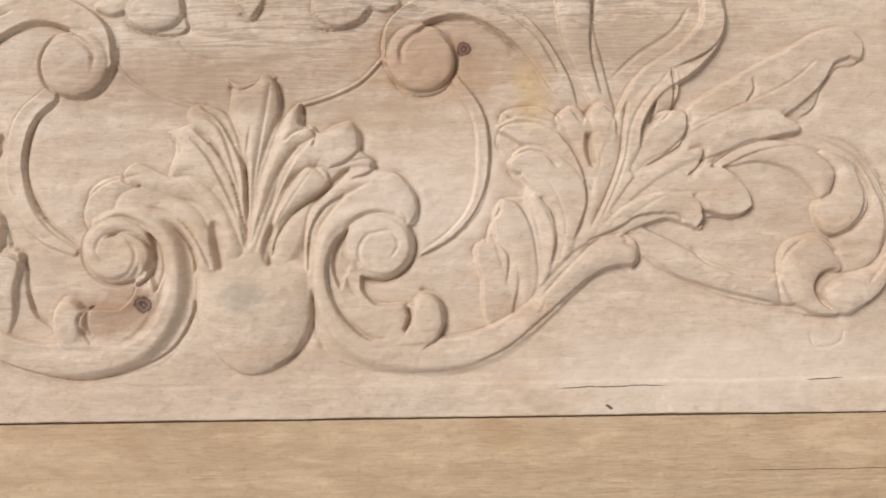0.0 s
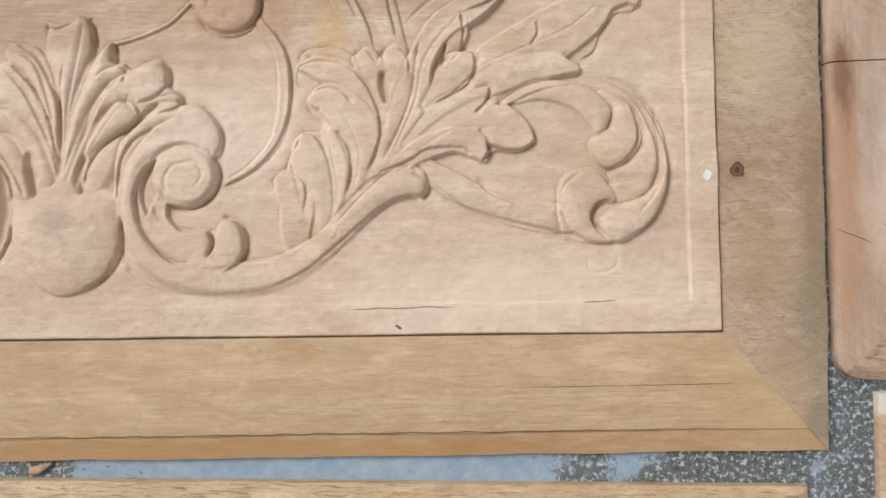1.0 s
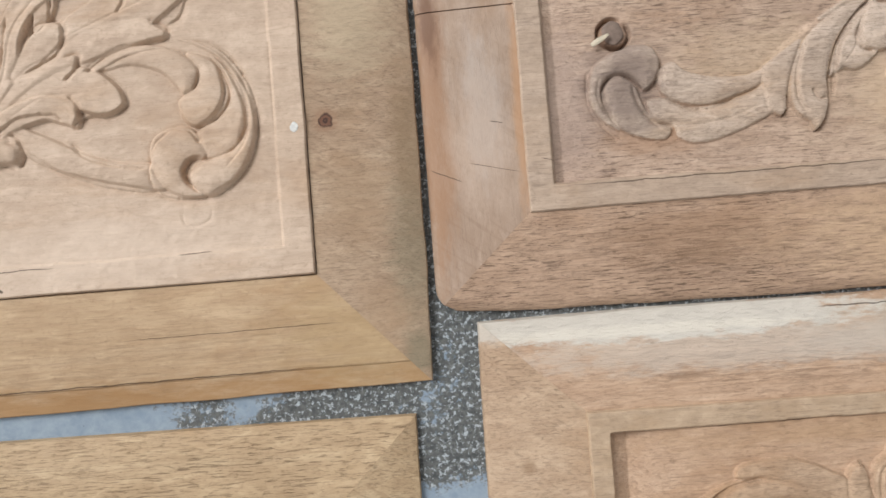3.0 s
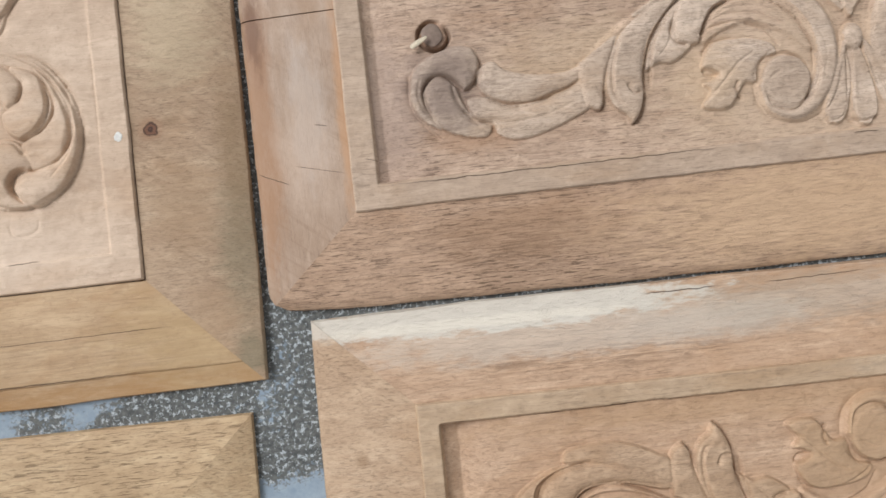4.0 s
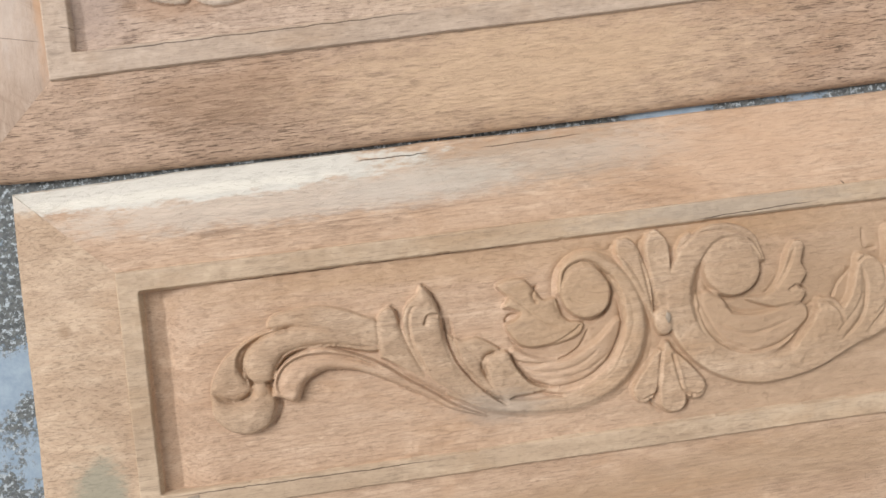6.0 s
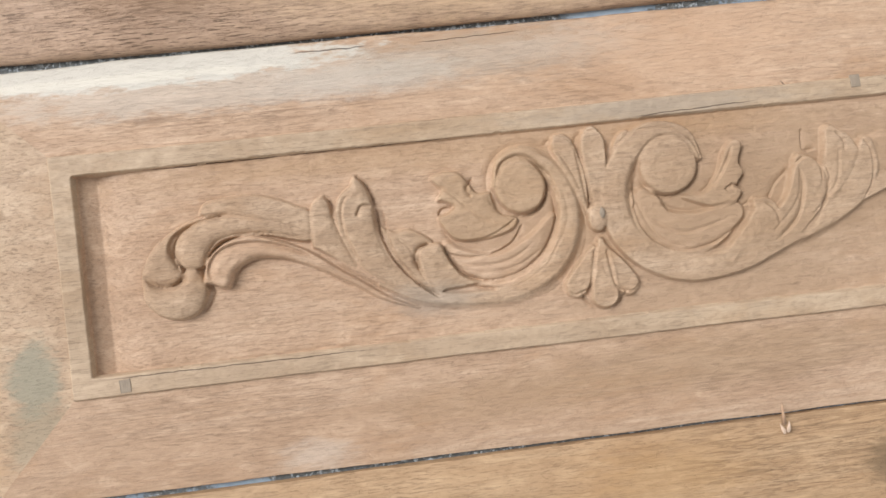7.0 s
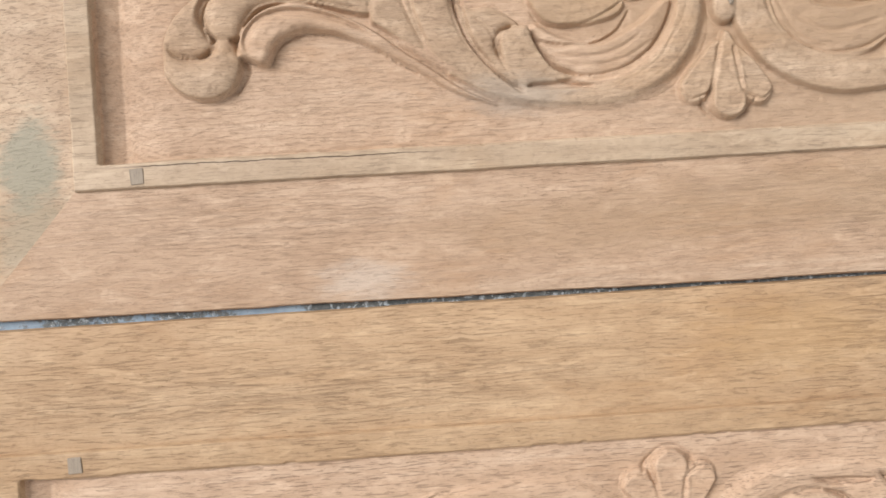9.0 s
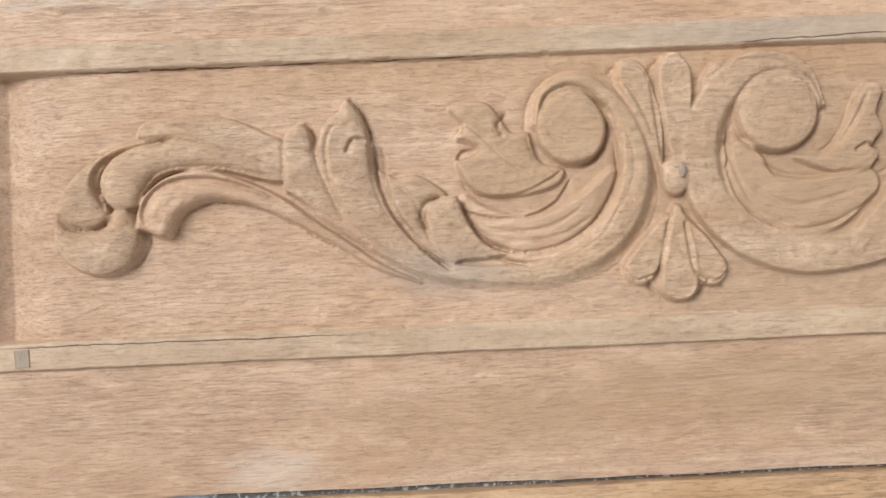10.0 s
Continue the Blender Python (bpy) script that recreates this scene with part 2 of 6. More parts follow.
# Browner along the outer chamfer, with a dark line at its inner edge.
W1_RAIL = wood("honey_wood", *HONEY, "x", 2.0, bands=((-150, 20, 240, 0.12, 0.2),), pores=0.16, figure=0.5, stains_and_shade=((-383, 3, 560, 0.024, (0.36, 0.19, 0.07), 0.75), (-30, 30, 60, 0.6, (0.44, 0.30, 0.14), 0.4)),
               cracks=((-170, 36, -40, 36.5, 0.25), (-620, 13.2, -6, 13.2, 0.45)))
W1_STILE = wood("olive_wood", *OLIVE, "x", 3.0, saw=0.5, pores=0.45, blotch=0.6, figure=0.4, tool=0.55, knots=((-47, 146, 4.3),), stains_and_shade=((-6, 75, 15, 3.6, GREEN_MOULD, 0.4), (-4, 130, 12, 4.0, (0.27, 0.18, 0.10), 0.6), (-34, 100, 22, 1.6, (0.36, 0.235, 0.135), 0.45), (-24, 40, 18, 1.2, (0.38, 0.245, 0.14), 0.4), (-6, 16, 12, 1.3, GREEN_MOULD, 0.5), (-36, 150, 6, 0.8, (0.3, 0.2, 0.12), 0.5),
                (-30, 200, 26, 1.5, (0.56, 0.45, 0.30), 0.5)))
W2_RAIL = wood("rose_wood_rail", *ROSE, "x", 4.0, bands=((140, 22, 80, 0.22, 0.6), (310, 18, 200, 0.16, 0.5)), tool=0.35, pores=1.0, stains_and_shade=((150, 30, 70, 0.3, (0.32, 0.19, 0.11), 0.5), (330, 25, 160, 0.25, (0.60, 0.41, 0.255), 0.65)))
W2_STILE = wood("rose_wood_stile", *PALE_ROSE, "y", 5.0, saw=0.6, pores=0.2, figure=0.15, blotch=0.5, tool=0.2, stains_and_shade=((6, 95, 10, 9.0, (0.33, 0.19, 0.11), 0.85, 0.35), (8, 150, 9, 4.0, (0.32, 0.185, 0.11), 0.85), (10, 80, 9, 5.0, (0.33, 0.19, 0.11), 0.85), (7, 160, 7, 4.0, BARK, 0.8), (33, 112, 14, 3.6, (0.45, 0.375, 0.32), 0.6), (26, 90, 22, 2.0, (0.50, 0.37, 0.28), 0.4), (53, 110, 4, 22, (0.46, 0.25, 0.12), 0.6)),
                cracks=((1, 79, 20, 70, 0.35), (22, 81, 52, 73, 0.25), (36, 103, 44, 101, 0.35)))
W2_FIELD = wood("grey_brown_wood", *ASH, "x", 6.0, tool=0.35, pores=0.8, stains_and_shade=((78, 105, 26, 2.2, (0.37, 0.27, 0.215), 0.65), (112, 118, 26, 1.3, (0.19, 0.135, 0.11), 0.7), (128, 88, 34, 0.4, (0.40, 0.23, 0.13), 0.45), (61, 120, 9, 9.0, (0.34, 0.28, 0.24), 0.5),
                (190, 125, 60, 0.5, (0.54, 0.40, 0.26), 0.4), (265, 105, 26, 1.1, (0.55, 0.38, 0.23), 0.45), (330, 100, 130, 0.5, (0.62, 0.47, 0.33), 0.45)), knots=((107.7, 146.4, 6.0),))
W3_RAIL = wood("tan_wood_rail", *TAN, "x", 7.0, bands=((170, -30, 120, 0.16, 0.6), (300, -16, 130, 0.16, 0.5), (430, -212, 150, 0.16, 0.45), (120, -205, 110, 0.15, 0.3)), pores=0.32, tool=0.2, stains_and_shade=((230, -22, 70, 0.2, (0.50, 0.43, 0.36), 0.5), (350, -12, 60, 0.25, (0.58, 0.42, 0.31), 0.5), (150, -22, 170, 0.09, (0.54, 0.46, 0.38), 0.6, 0.3), (105, -5, 170, 0.09, (0.60, 0.56, 0.485), 0.88, 0.17), (85, -10, 130, 0.03, (0.68, 0.62, 0.52), 0.75, 0.25), (300, -4, 75, 0.10, (0.42, 0.25, 0.14), 0.8, 0.12), (300, -14, 120, 0.16, (0.40, 0.34, 0.27), 0.5), (182, -235, 26, 0.4, (0.66, 0.56, 0.47), 0.4),
               (290, -215, 90, 0.2, (0.36, 0.23, 0.13), 0.4), (430, -208, 130, 0.17, (0.39, 0.26, 0.155), 0.5), (430, -20, 90, 0.4, (0.56, 0.36, 0.23), 0.5)), cracks=((190, -4, 240, -3.5, 0.5), (262, -4, 330, -2.5, 0.4), (478.5, -48.5, 486.5, -58.1, 0.5)))
W3_STILE = wood("tan_wood_stile", (0.52, 0.38, 0.258), (0.45, 0.312, 0.202), (0.31, 0.20, 0.125), "x", 8.0, saw=0.3, pores=0.45, stains_and_shade=((33, -172, 19, 1.5, (0.27, 0.245, 0.175), 0.85, 0.3), (16, -4, 42, 0.26, (0.58, 0.53, 0.455), 0.75, 0.3), (34, -205, 24, 1.0, (0.30, 0.25, 0.17), 0.6), (22, -80, 5, 1, (0.25, 0.15, 0.08), 0.6)))
# The first two brown bands put the north border's shade into the colour.
W3_FIELD = wood("tan_wood_field", *TAN, "x", 9.0, tool=0.25, pores=0.32, stains_and_shade=((300, -70, 260, 0.05, (0.42, 0.26, 0.135), 0.4), (430, -68, 60, 0.2, (0.43, 0.25, 0.125), 0.4), (440, -140, 120, 0.5, (0.40, 0.27, 0.17), 0.35), (352, -115, 90, 0.45, (0.41, 0.265, 0.16), 0.65), (490, -112, 150, 0.4, (0.36, 0.235, 0.14), 0.7), (430, -170, 120, 0.2, (0.40, 0.27, 0.17), 0.45),
                (258, -154, 30, 0.35, (0.30, 0.25, 0.20), 0.5)), cracks=((85, -64, 330, -63, 0.4), (90, -178, 200, -177, 0.35)))
W4_RAIL = wood("honey_wood_rail", *AMBER, "x", 10.0, bands=((520, -22, 150, 0.2, 0.5), (200, -35, 180, 0.1, 0.4)), pores=0.42, stains_and_shade=((562, -34, 17, 0.9, (0.17, 0.11, 0.06), 0.8), (430, -25, 60, 0.35, (0.42, 0.25, 0.11), 0.4)))
W4_STILE = wood("honey_wood_stile", *AMBER, "y", 11.0, pores=0.6)
W4_FIELD = wood("honey_wood_field", *TAN, "x", 12.0, pores=0.6, cracks=((190, -67, 374, -66.5, 0.5),))
W5_RAIL = wood("straw_wood", *STRAW, "x", 13.0, pores=0.75)
W5_STILE = wood("straw_wood_stile", *STRAW, "x", 14.0, saw=0.6, pores=0.5)
KNOT = plain("dark_knot_wood", (0.24, 0.17, 0.13))
PALE_STICK = plain("pale_splinter", (0.72, 0.62, 0.46))
PAINT = plain("white_paint", (0.80, 0.78, 0.72))
SHAVING = plain("wood_shaving", (0.46, 0.29, 0.18))
PALE_CURL = plain("pale_curl", (0.66, 0.48, 0.35))
TENON = wood("tenon_end_grain", (0.34, 0.27, 0.20), (0.29, 0.225, 0.165), (0.18, 0.135, 0.095), "y", 15.0, pores=0.2, figure=0.3)
W2_BORDER = wood("weathered_grey_wood", (0.52, 0.395, 0.298), (0.445, 0.33, 0.24), (0.28, 0.20, 0.145), "x", 16.0, pores=0.35, figure=0.5, cracks=((62, 80, 75, 77, 0.3), (69, 63.4, 278, 65.3, 0.45), (346, 65.7, 363, 65.8, 0.5), (404, 67.0, 470, 67.2, 0.45)))
W3_BORDER = wood("pale_greyish_wood", (0.515, 0.385, 0.263), (0.445, 0.32, 0.212), (0.30, 0.205, 0.13), "x", 17.0, pores=0.35, figure=0.5, stains_and_shade=((400, -57, 100, 0.08, (0.34, 0.28, 0.22), 0.5),), cracks=((63, -176.6, 230, -178.2, 0.4), (380, -62.4, 465, -59.5, 0.4)))
W2_CARVED = wood("grey_brown_carved_wood", (0.60, 0.475, 0.375), (0.515, 0.395, 0.30), (0.32, 0.23, 0.165), "x", 6.0, pores=0.4, blotch=0.35, figure=0.6, tool=0.45,
                 stains_and_shade=((112, 118, 26, 1.3, (0.19, 0.135, 0.11), 0.7), (265, 105, 26, 1.1, (0.52, 0.36, 0.22), 0.4)))
W3_CARVED = wood("tan_carved_wood", (0.52, 0.372, 0.252), (0.445, 0.30, 0.19), (0.29, 0.182, 0.11), "x", 9.0, pores=0.3, blotch=0.35, figure=0.6, tool=0.45,
                 stains_and_shade=((258, -154, 30, 0.35, (0.30, 0.25, 0.20), 0.5), (300, -100, 60, 0.8, (0.41, 0.26, 0.145), 0.5), (450, -120, 90, 0.6, (0.36, 0.235, 0.14), 0.6)))


# ---- the large structure ----
def mesh_object(name, verts, faces, material, parent=None, smooth=False):
    me = bpy.data.meshes.new(name)
    me.from_pydata(verts, [], faces)
    me.update()
    if smooth:
        me.polygons.foreach_set("use_smooth", [True] * len(me.polygons))
    me.materials.append(material)
    ob = new(name, me)
    ob.parent = parent
    return ob


def part(name, bm, material, parent, label="", smooth=True):
    me = bpy.data.meshes.new(name)
    bm.to_mesh(me)
    bm.free()
    if smooth:
        me.polygons.foreach_set("use_smooth", [True] * len(me.polygons))
    me.materials.append(material)
    ob = new(name, me)
    ob.parent = parent
    return tagged(ob, label)


floor = mesh_object("floor", [(-20, -20, 0), (20, -20, 0), (20, 20, 0), (-20, 20, 0)], [(0, 1, 2, 3)], painted_floor())
tagged(floor, "blue-grey painted concrete floor spattered with dark mould", "floor", kind="structure")


def wobble(x, y, z, size, amount):
    return noise.noise(Vector((x * size, y * size, z * size))) * amount


def frame_piece(name, panel, material, side, rect, widths, profile, cut=None, radius=(), seed=0.0, label="", wear=0.35, taper=(0.0, 0.0, 0.0)):
    """One rail or stile with mitred ends, in mm. rect: the panel's outside; widths: the frame's width on the west, east, south and north;
    profile: (share of the width from outside to inside, height); cut: (from, to) across a stile that is made of two lengths; radius: rounded corners (x, y, r);
    taper: how far a rail's outer and inner edges run off towards the east, in mm, and how fast."""
    x0, y0, x1, y1 = rect
    west, east, south, north = widths
    count = 70
    verts, faces = [], []
    rows = [(profile[0][0], -0.0)] + list(profile) + [(profile[-1][0], 0.0)]
    for i in range(count + 1):
        s = i / count
        for j, (share, z) in enumerate(rows):
            if side in ("south", "north"):
                near, far = x0 + west * share, x1 - east * share
                x = near + (far - near) * s
                y = y0 + south * share if side == "south" else y1 - north * share
                y += (1 - math.exp(-taper[2] * s) if taper[2] else s) * taper[0] * (1 - share) + s * taper[1] * share
            else:
                near, far = y0 + south * share, y1 - north * share
                if cut:
                    near, far = max(near, cut[0]), min(far, cut[1])
                y = near + (far - near) * s
                x = x0 + west * share if side == "west" else x1 - east * share
                x += (1 - math.exp(-taper[2] * s) if taper[2] else s) * taper[0] * (1 - share)
            if 0 < j < len(rows) - 1:
                outer = (1.0 - share) * min(1.0, 14 * min(s, 1 - s))
                d = wobble(x, y, seed, 0.022, 0.9 * outer) + wobble(x, y, seed + 5, 0.11, wear * outer)
                if side in ("south", "north"):
                    y += d
                else:
                    x += d
                z += wobble(x, y, 9, 0.05, 0.25) + wobble(x, y, 2, 0.2, 0.08)
            for cx, cy, r, sx, sy in radius:
                dx, dy = (x - cx) * sx, (y - cy) * sy
                if dx > 0 and dy > 0 and math.hypot(dx, dy) > r:
                    k = r / math.hypot(dx, dy)
                    x, y = cx + dx * k * sx, cy + dy * k * sy
            verts.append((x / 1000, y / 1000, z / 1000))
    n = len(rows)
    flip = side in ("north", "west")
    for i in range(count):
        for j in range(n - 1):
            f = (i * n + j, (i + 1) * n + j, (i + 1) * n + j + 1, i * n + j + 1)
            faces.append(f[::-1] if flip else f)
    ends = (tuple(range(n)), tuple(count * n + j for j in reversed(range(n))))
    faces += [e[::-1] if flip else e for e in ends]
    ob = mesh_object(name, verts, faces, material, panel)
    ob.data.polygons.foreach_set("use_smooth", [len(p.vertices) == 4 for p in ob.data.polygons])
    bev = ob.data
    bev.set_sharp_from_angle(angle=radians(32))
    return tagged(ob, label)


def smooth01(v):
    v = np.clip(v, 0, 1)
    return v * v * (3 - 2 * v)


def grain(shape, cell, seed):
    """Smooth random values from -1 to 1 on a grid, cell grid steps wide, or (high, wide)."""
    rng = np.random.default_rng(seed)
    h, w = shape
    tall, wide = cell if isinstance(cell, tuple) else (cell, cell)
    base = rng.uniform(-1, 1, (h // tall + 3, w // wide + 3))
    yy, xx = np.arange(h) / tall, np.arange(w) / wide
    iy, ix = yy.astype(int), xx.astype(int)
    fy, fx = smooth01(yy - iy)[:, None], smooth01(xx - ix)[None]
    g = base[iy][:, ix] * (1 - fy) * (1 - fx) + base[iy + 1][:, ix] * fy * (1 - fx)
    return g + base[iy][:, ix + 1] * (1 - fy) * fx + base[iy + 1][:, ix + 1] * fy * fx


class Relief:
    """A board carved in relief: heights in mm over a fine grid, and the carved part that each cell belongs to."""

    def __init__(self, x0, y0, x1, y1, step, ground):
        self.xs, self.ys = np.arange(x0, x1 + step, step), np.arange(y0, y1 + step, step)
        self.step, self.ground = step, ground
        self.gx, self.gy = np.meshgrid(self.xs, self.ys)
        self.h = np.full(self.gx.shape, float(ground))
        self.owner = np.zeros(self.gx.shape, int)
        self.names = ["field"]
        self.mirror = None
        self.base = (0.0, 0.0, 1.0)

    def spine(self, points):
        cx, cy, up = self.base
        p = np.array([(cx + x, cy + up * y, w) for x, y, w in points], float)
        p = np.vstack([2 * p[0] - p[1], p, 2 * p[-1] - p[-2]])
        out = []
        for i in range(1, len(p) - 2):
            u = np.linspace(0, 1, 24, endpoint=False)[:, None]
            a, b, c, d = p[i - 1 : i + 3]
            out.append(0.5 * (2 * b + (c - a) * u + (2 * a - 5 * b + 4 * c - d) * u**2 + (3 * b - a - 3 * c + d) * u**3))
        out = np.vstack(out + [p[-2:-1]])
        out[:, 2] = np.maximum(out[:, 2], 0.15)
        return out

    def near(self, s):
        """The cells round a spine: window, signed distance across, share along and half width there."""
        reach = s[:, 2].max() + 2.5
        i0, i1 = np.searchsorted(self.xs, (s[:, 0].min() - reach, s[:, 0].max() + reach))
        j0, j1 = np.searchsorted(self.ys, (s[:, 1].min() - reach, s[:, 1].max() + reach))
        if i1 <= i0 or j1 <= j0:
            return None
        win = (slice(j0, j1), slice(i0, i1))
        gx, gy = self.gx[win], self.gy[win]
        best, which = np.full(gx.shape, 1e9), np.zeros(gx.shape, int)
        for k, (x, y, w) in enumerate(s):
            d = np.hypot(gx - x, gy - y) - 0.6 * w
            closer = d < best
            best[closer], which[closer] = d[closer], k
        tang = np.gradient(s[:, :2], axis=0)
        tang /= np.linalg.norm(tang, axis=1)[:, None] + 1e-9
        dx, dy = gx - s[which, 0], gy - s[which, 1]
        side = np.sign(tang[which, 0] * dy - tang[which, 1] * dx)
        return win, side * np.hypot(dx, dy), which / (len(s) - 1), s[which, 2]

    def add(self, name, points, h, bow=0.3, tilt=0.0, edge=(0.8, 0.8), line=(0.5, 0.5), root=0.0, tip=0.0, flute=0.0, over=False, both=True):
        """A swept, tapering form. points: (x, y, half width); h: heights along it; bow: 1 domed, below 0 hollowed; tilt: higher on its
        left; edge: how wide its left and right flanks are; line: how deep the chisel undercut them; root, tip: shares of its length
        over which it sinks into the rest; flute: depth of the gouge marks along it; over: lies on what was there instead of joining it."""
        for flip in (False, True) if both and self.mirror is not None else (False,):
            pts = [(2 * self.mirror - x, y, w) for x, y, w in points] if flip else points
            found = self.near(self.spine(pts))
            if found is None:
                continue
            win, d, s, w = found
            u = d / w * (-1 if flip else 1) * self.base[2]
            left = smooth01(u * 2 + 0.5)
            u = np.clip(u, -1, 1)
            top = np.interp(s, np.linspace(0, 1, len(h)), h)
            z = top * ((1 - bow * u**2) if bow >= 0 else (1 + bow * (1 - u**2))) + top * tilt * u
            z = z + flute * np.cos(u * 7.5 + 1.3 * s) * smooth01(4 * s) * smooth01(6 * (1 - s))
            flank = np.minimum(edge[0] * left + edge[1] * (1 - left), 0.9 * w)
            e = smooth01((w - abs(d)) / flank)
            sink = np.ones_like(s)
            if root:
                sink = sink * smooth01(s / root)
            if tip:
                sink = sink * smooth01((1 - s) / tip)
            e = e * sink
            old = self.h[win]
            raised = old + (z + self.ground - old) * e
            if not over:
                raised = np.maximum(old, raised)
            won = (e > 0.5) & (raised != old)
            depth = (line[0] * left + line[1] * (1 - left)) * sink * (0.55 + 0.45 * np.sin(9 * s + 40 * w[0, 0]))
            groove = depth * np.exp(-(((abs(d) - w - 0.1) / 0.5) ** 2))
            self.h[win] = raised - groove
            if name != "field":
                self.names.append(name)
                self.owner[win][won] = len(self.names) - 1

    def cut(self, points, depth, both=True):
        """An incised line; points: (x, y, half width)."""
        for flip in (False, True) if both and self.mirror is not None else (False,):
            pts = [(2 * self.mirror - x, y, w) for x, y, w in points] if flip else points
            found = self.near(self.spine(pts))
            if found is None:
                continue
            win, d, s, w = found
            self.h[win] -= depth * np.clip(1 - abs(d) / w, 0, 1) * smooth01(np.minimum(s, 1 - s) / 0.12)

    def ledge(self, points, depth, reach=2.6, both=True):
        """A chiselled edge: the wood drops by depth on the right of the line and rises back over reach mm; a slight roll on its left."""
        for flip in (False, True) if both and self.mirror is not None else (False,):
            pts = [(2 * self.mirror - x, y, 2 * reach) for x, y in points] if flip else [(x, y, 2 * reach) for x, y in points]
            found = self.near(self.spine(pts))
            if found is None:
                continue
            win, d, s, _ = found
            d = d * (-1 if flip else 1) * self.base[2]
            ends = smooth01(np.minimum(s, 1 - s) / 0.1 + 0.15) * (0.85 + 0.15 * np.sin(17 * s + depth * 9))
            far = np.maximum(abs(d), 0)
            low = (0.65 * np.exp(-far / (0.75 * reach)) + 1.0 * np.exp(-far / 0.6)) * smooth01(-d / 0.35 + 0.15)
            high = 0.07 * np.exp(-far / reach) * smooth01(d / 0.3 + 0.2)
            fade = smooth01((2 * reach - far) / reach)
            self.h[win] += 1.3 * depth * ends * fade * (high - low)

    def shape(self, name, outline, rise, bulge=3.0, low=0.34, over=False, both=True):
        """A leaf or boss raised inside a closed outline. rise: two points (x, y, height) between which its height runs; bulge: how far
        in from the edge it goes on rounding; low: the share of the height at which its edge stands."""
        for flip in (False, True) if both and self.mirror is not None else (False,):
            (ax, ay, ah), (bx, by, bh) = rise
            cx, cy, up = self.base
            p = np.array([((2 * self.mirror - x if flip else x) + cx, cy + up * y) for x, y in outline], float)
            n = len(p)
            u = np.linspace(0, 1, 8, endpoint=False)[:, None]
            rim = []
            for k in range(n):
                a, b, c, d = p[k - 1], p[k], p[(k + 1) % n], p[(k + 2) % n]
                rim.append(0.5 * (2 * b + (c - a) * u + (2 * a - 5 * b + 4 * c - d) * u**2 + (3 * b - a - 3 * c + d) * u**3))
            rim = np.vstack(rim)
            i0, i1 = np.searchsorted(self.xs, (rim[:, 0].min() - 2, rim[:, 0].max() + 2))
            j0, j1 = np.searchsorted(self.ys, (rim[:, 1].min() - 2, rim[:, 1].max() + 2))
            if i1 <= i0 or j1 <= j0:
                continue
            win = (slice(j0, j1), slice(i0, i1))
            gx, gy = self.gx[win], self.gy[win]
            dist, inside = np.full(gx.shape, 1e9), np.zeros(gx.shape, bool)
            for (x0, y0), (x1, y1) in zip(rim, np.roll(rim, -1, axis=0)):
                ex, ey = x1 - x0, y1 - y0
                k = np.clip(((gx - x0) * ex + (gy - y0) * ey) / (ex * ex + ey * ey + 1e-9), 0, 1)
                dist = np.minimum(dist, np.hypot(gx - x0 - k * ex, gy - y0 - k * ey))
                if y0 != y1:
                    inside ^= ((y0 > gy) != (y1 > gy)) & (gx < x0 + ex * (gy - y0) / ey)
            lx = (2 * self.mirror - (gx - cx)) if flip else gx - cx
            run = ((lx - ax) * (bx - ax) + ((gy - cy) * up - ay) * (by - ay)) / ((bx - ax) ** 2 + (by - ay) ** 2)
            top = ah + (bh - ah) * np.clip(run, 0, 1)
            z = self.ground + top * (low + (1 - low) * np.sqrt(np.clip(1 - (1 - np.clip(dist / (1.35 * bulge), 0, 1)) ** 2, 0, 1)))
            e = smooth01(np.where(inside, dist, -dist) / 0.7 + 0.35)
            old = self.h[win]
            goal = old + (z - old) * e
            self.h[win] = goal if over else np.maximum(old, goal)
            self.h[win] -= 0.3 * np.exp(-((np.where(inside, -dist, dist) - 0.4) / 0.45) ** 2)
            self.names.append(name)
            self.owner[win][(e > 0.5) & (goal >= old - 1.0)] = len(self.names) - 1

    def scoop(self, points, depth, both=True):
        """A hollow cut with a gouge: a steep wall on the left of the line, a slow slope on its right; points: (x, y, half width)."""
        for flip in (False, True) if both and self.mirror is not None else (False,):
            pts = [(2 * self.mirror - x, y, w) for x, y, w in points] if flip else points
            found = self.near(self.spine(pts))
            if found is None:
                continue
            win, d, s, w = found
            u = d / w * (-1 if flip else 1) * self.base[2]
            fall = np.clip((u + 1) / 1.7, 0, 1) ** 1.6 * smooth01((1 - u) / 0.3)
            self.h[win] -= depth * fall * smooth01(np.minimum(s, 1 - s) / 0.2)

    def dome(self, name, x, y, rx, ry, h, power=2.0, edge=0.9, line=0.5, both=True, over=True):
        """A rounded boss."""
        for flip in (False, True) if both and self.mirror is not None else (False,):
            cx = 2 * self.mirror - x if flip else x
            r = np.hypot((self.gx - self.base[0] - cx) / rx, (self.gy - self.base[1] - self.base[2] * y) / ry)
            inside = r < 1
            z = self.ground + h * np.sqrt(np.clip(1 - r**power * 0.9, 0, 1))
            e = smooth01((1 - r) * min(rx, ry) / edge)
            goal = self.h + (z - self.h) * e
            self.h = np.where(inside, goal if over else np.maximum(goal, self.h), self.h)
            self.h = self.h - line * np.exp(-((((r - 1) * min(rx, ry) - 0.1) / 0.5) ** 2))
            self.names.append(name)
            self.owner[inside & (e > 0.5)] = len(self.names) - 1

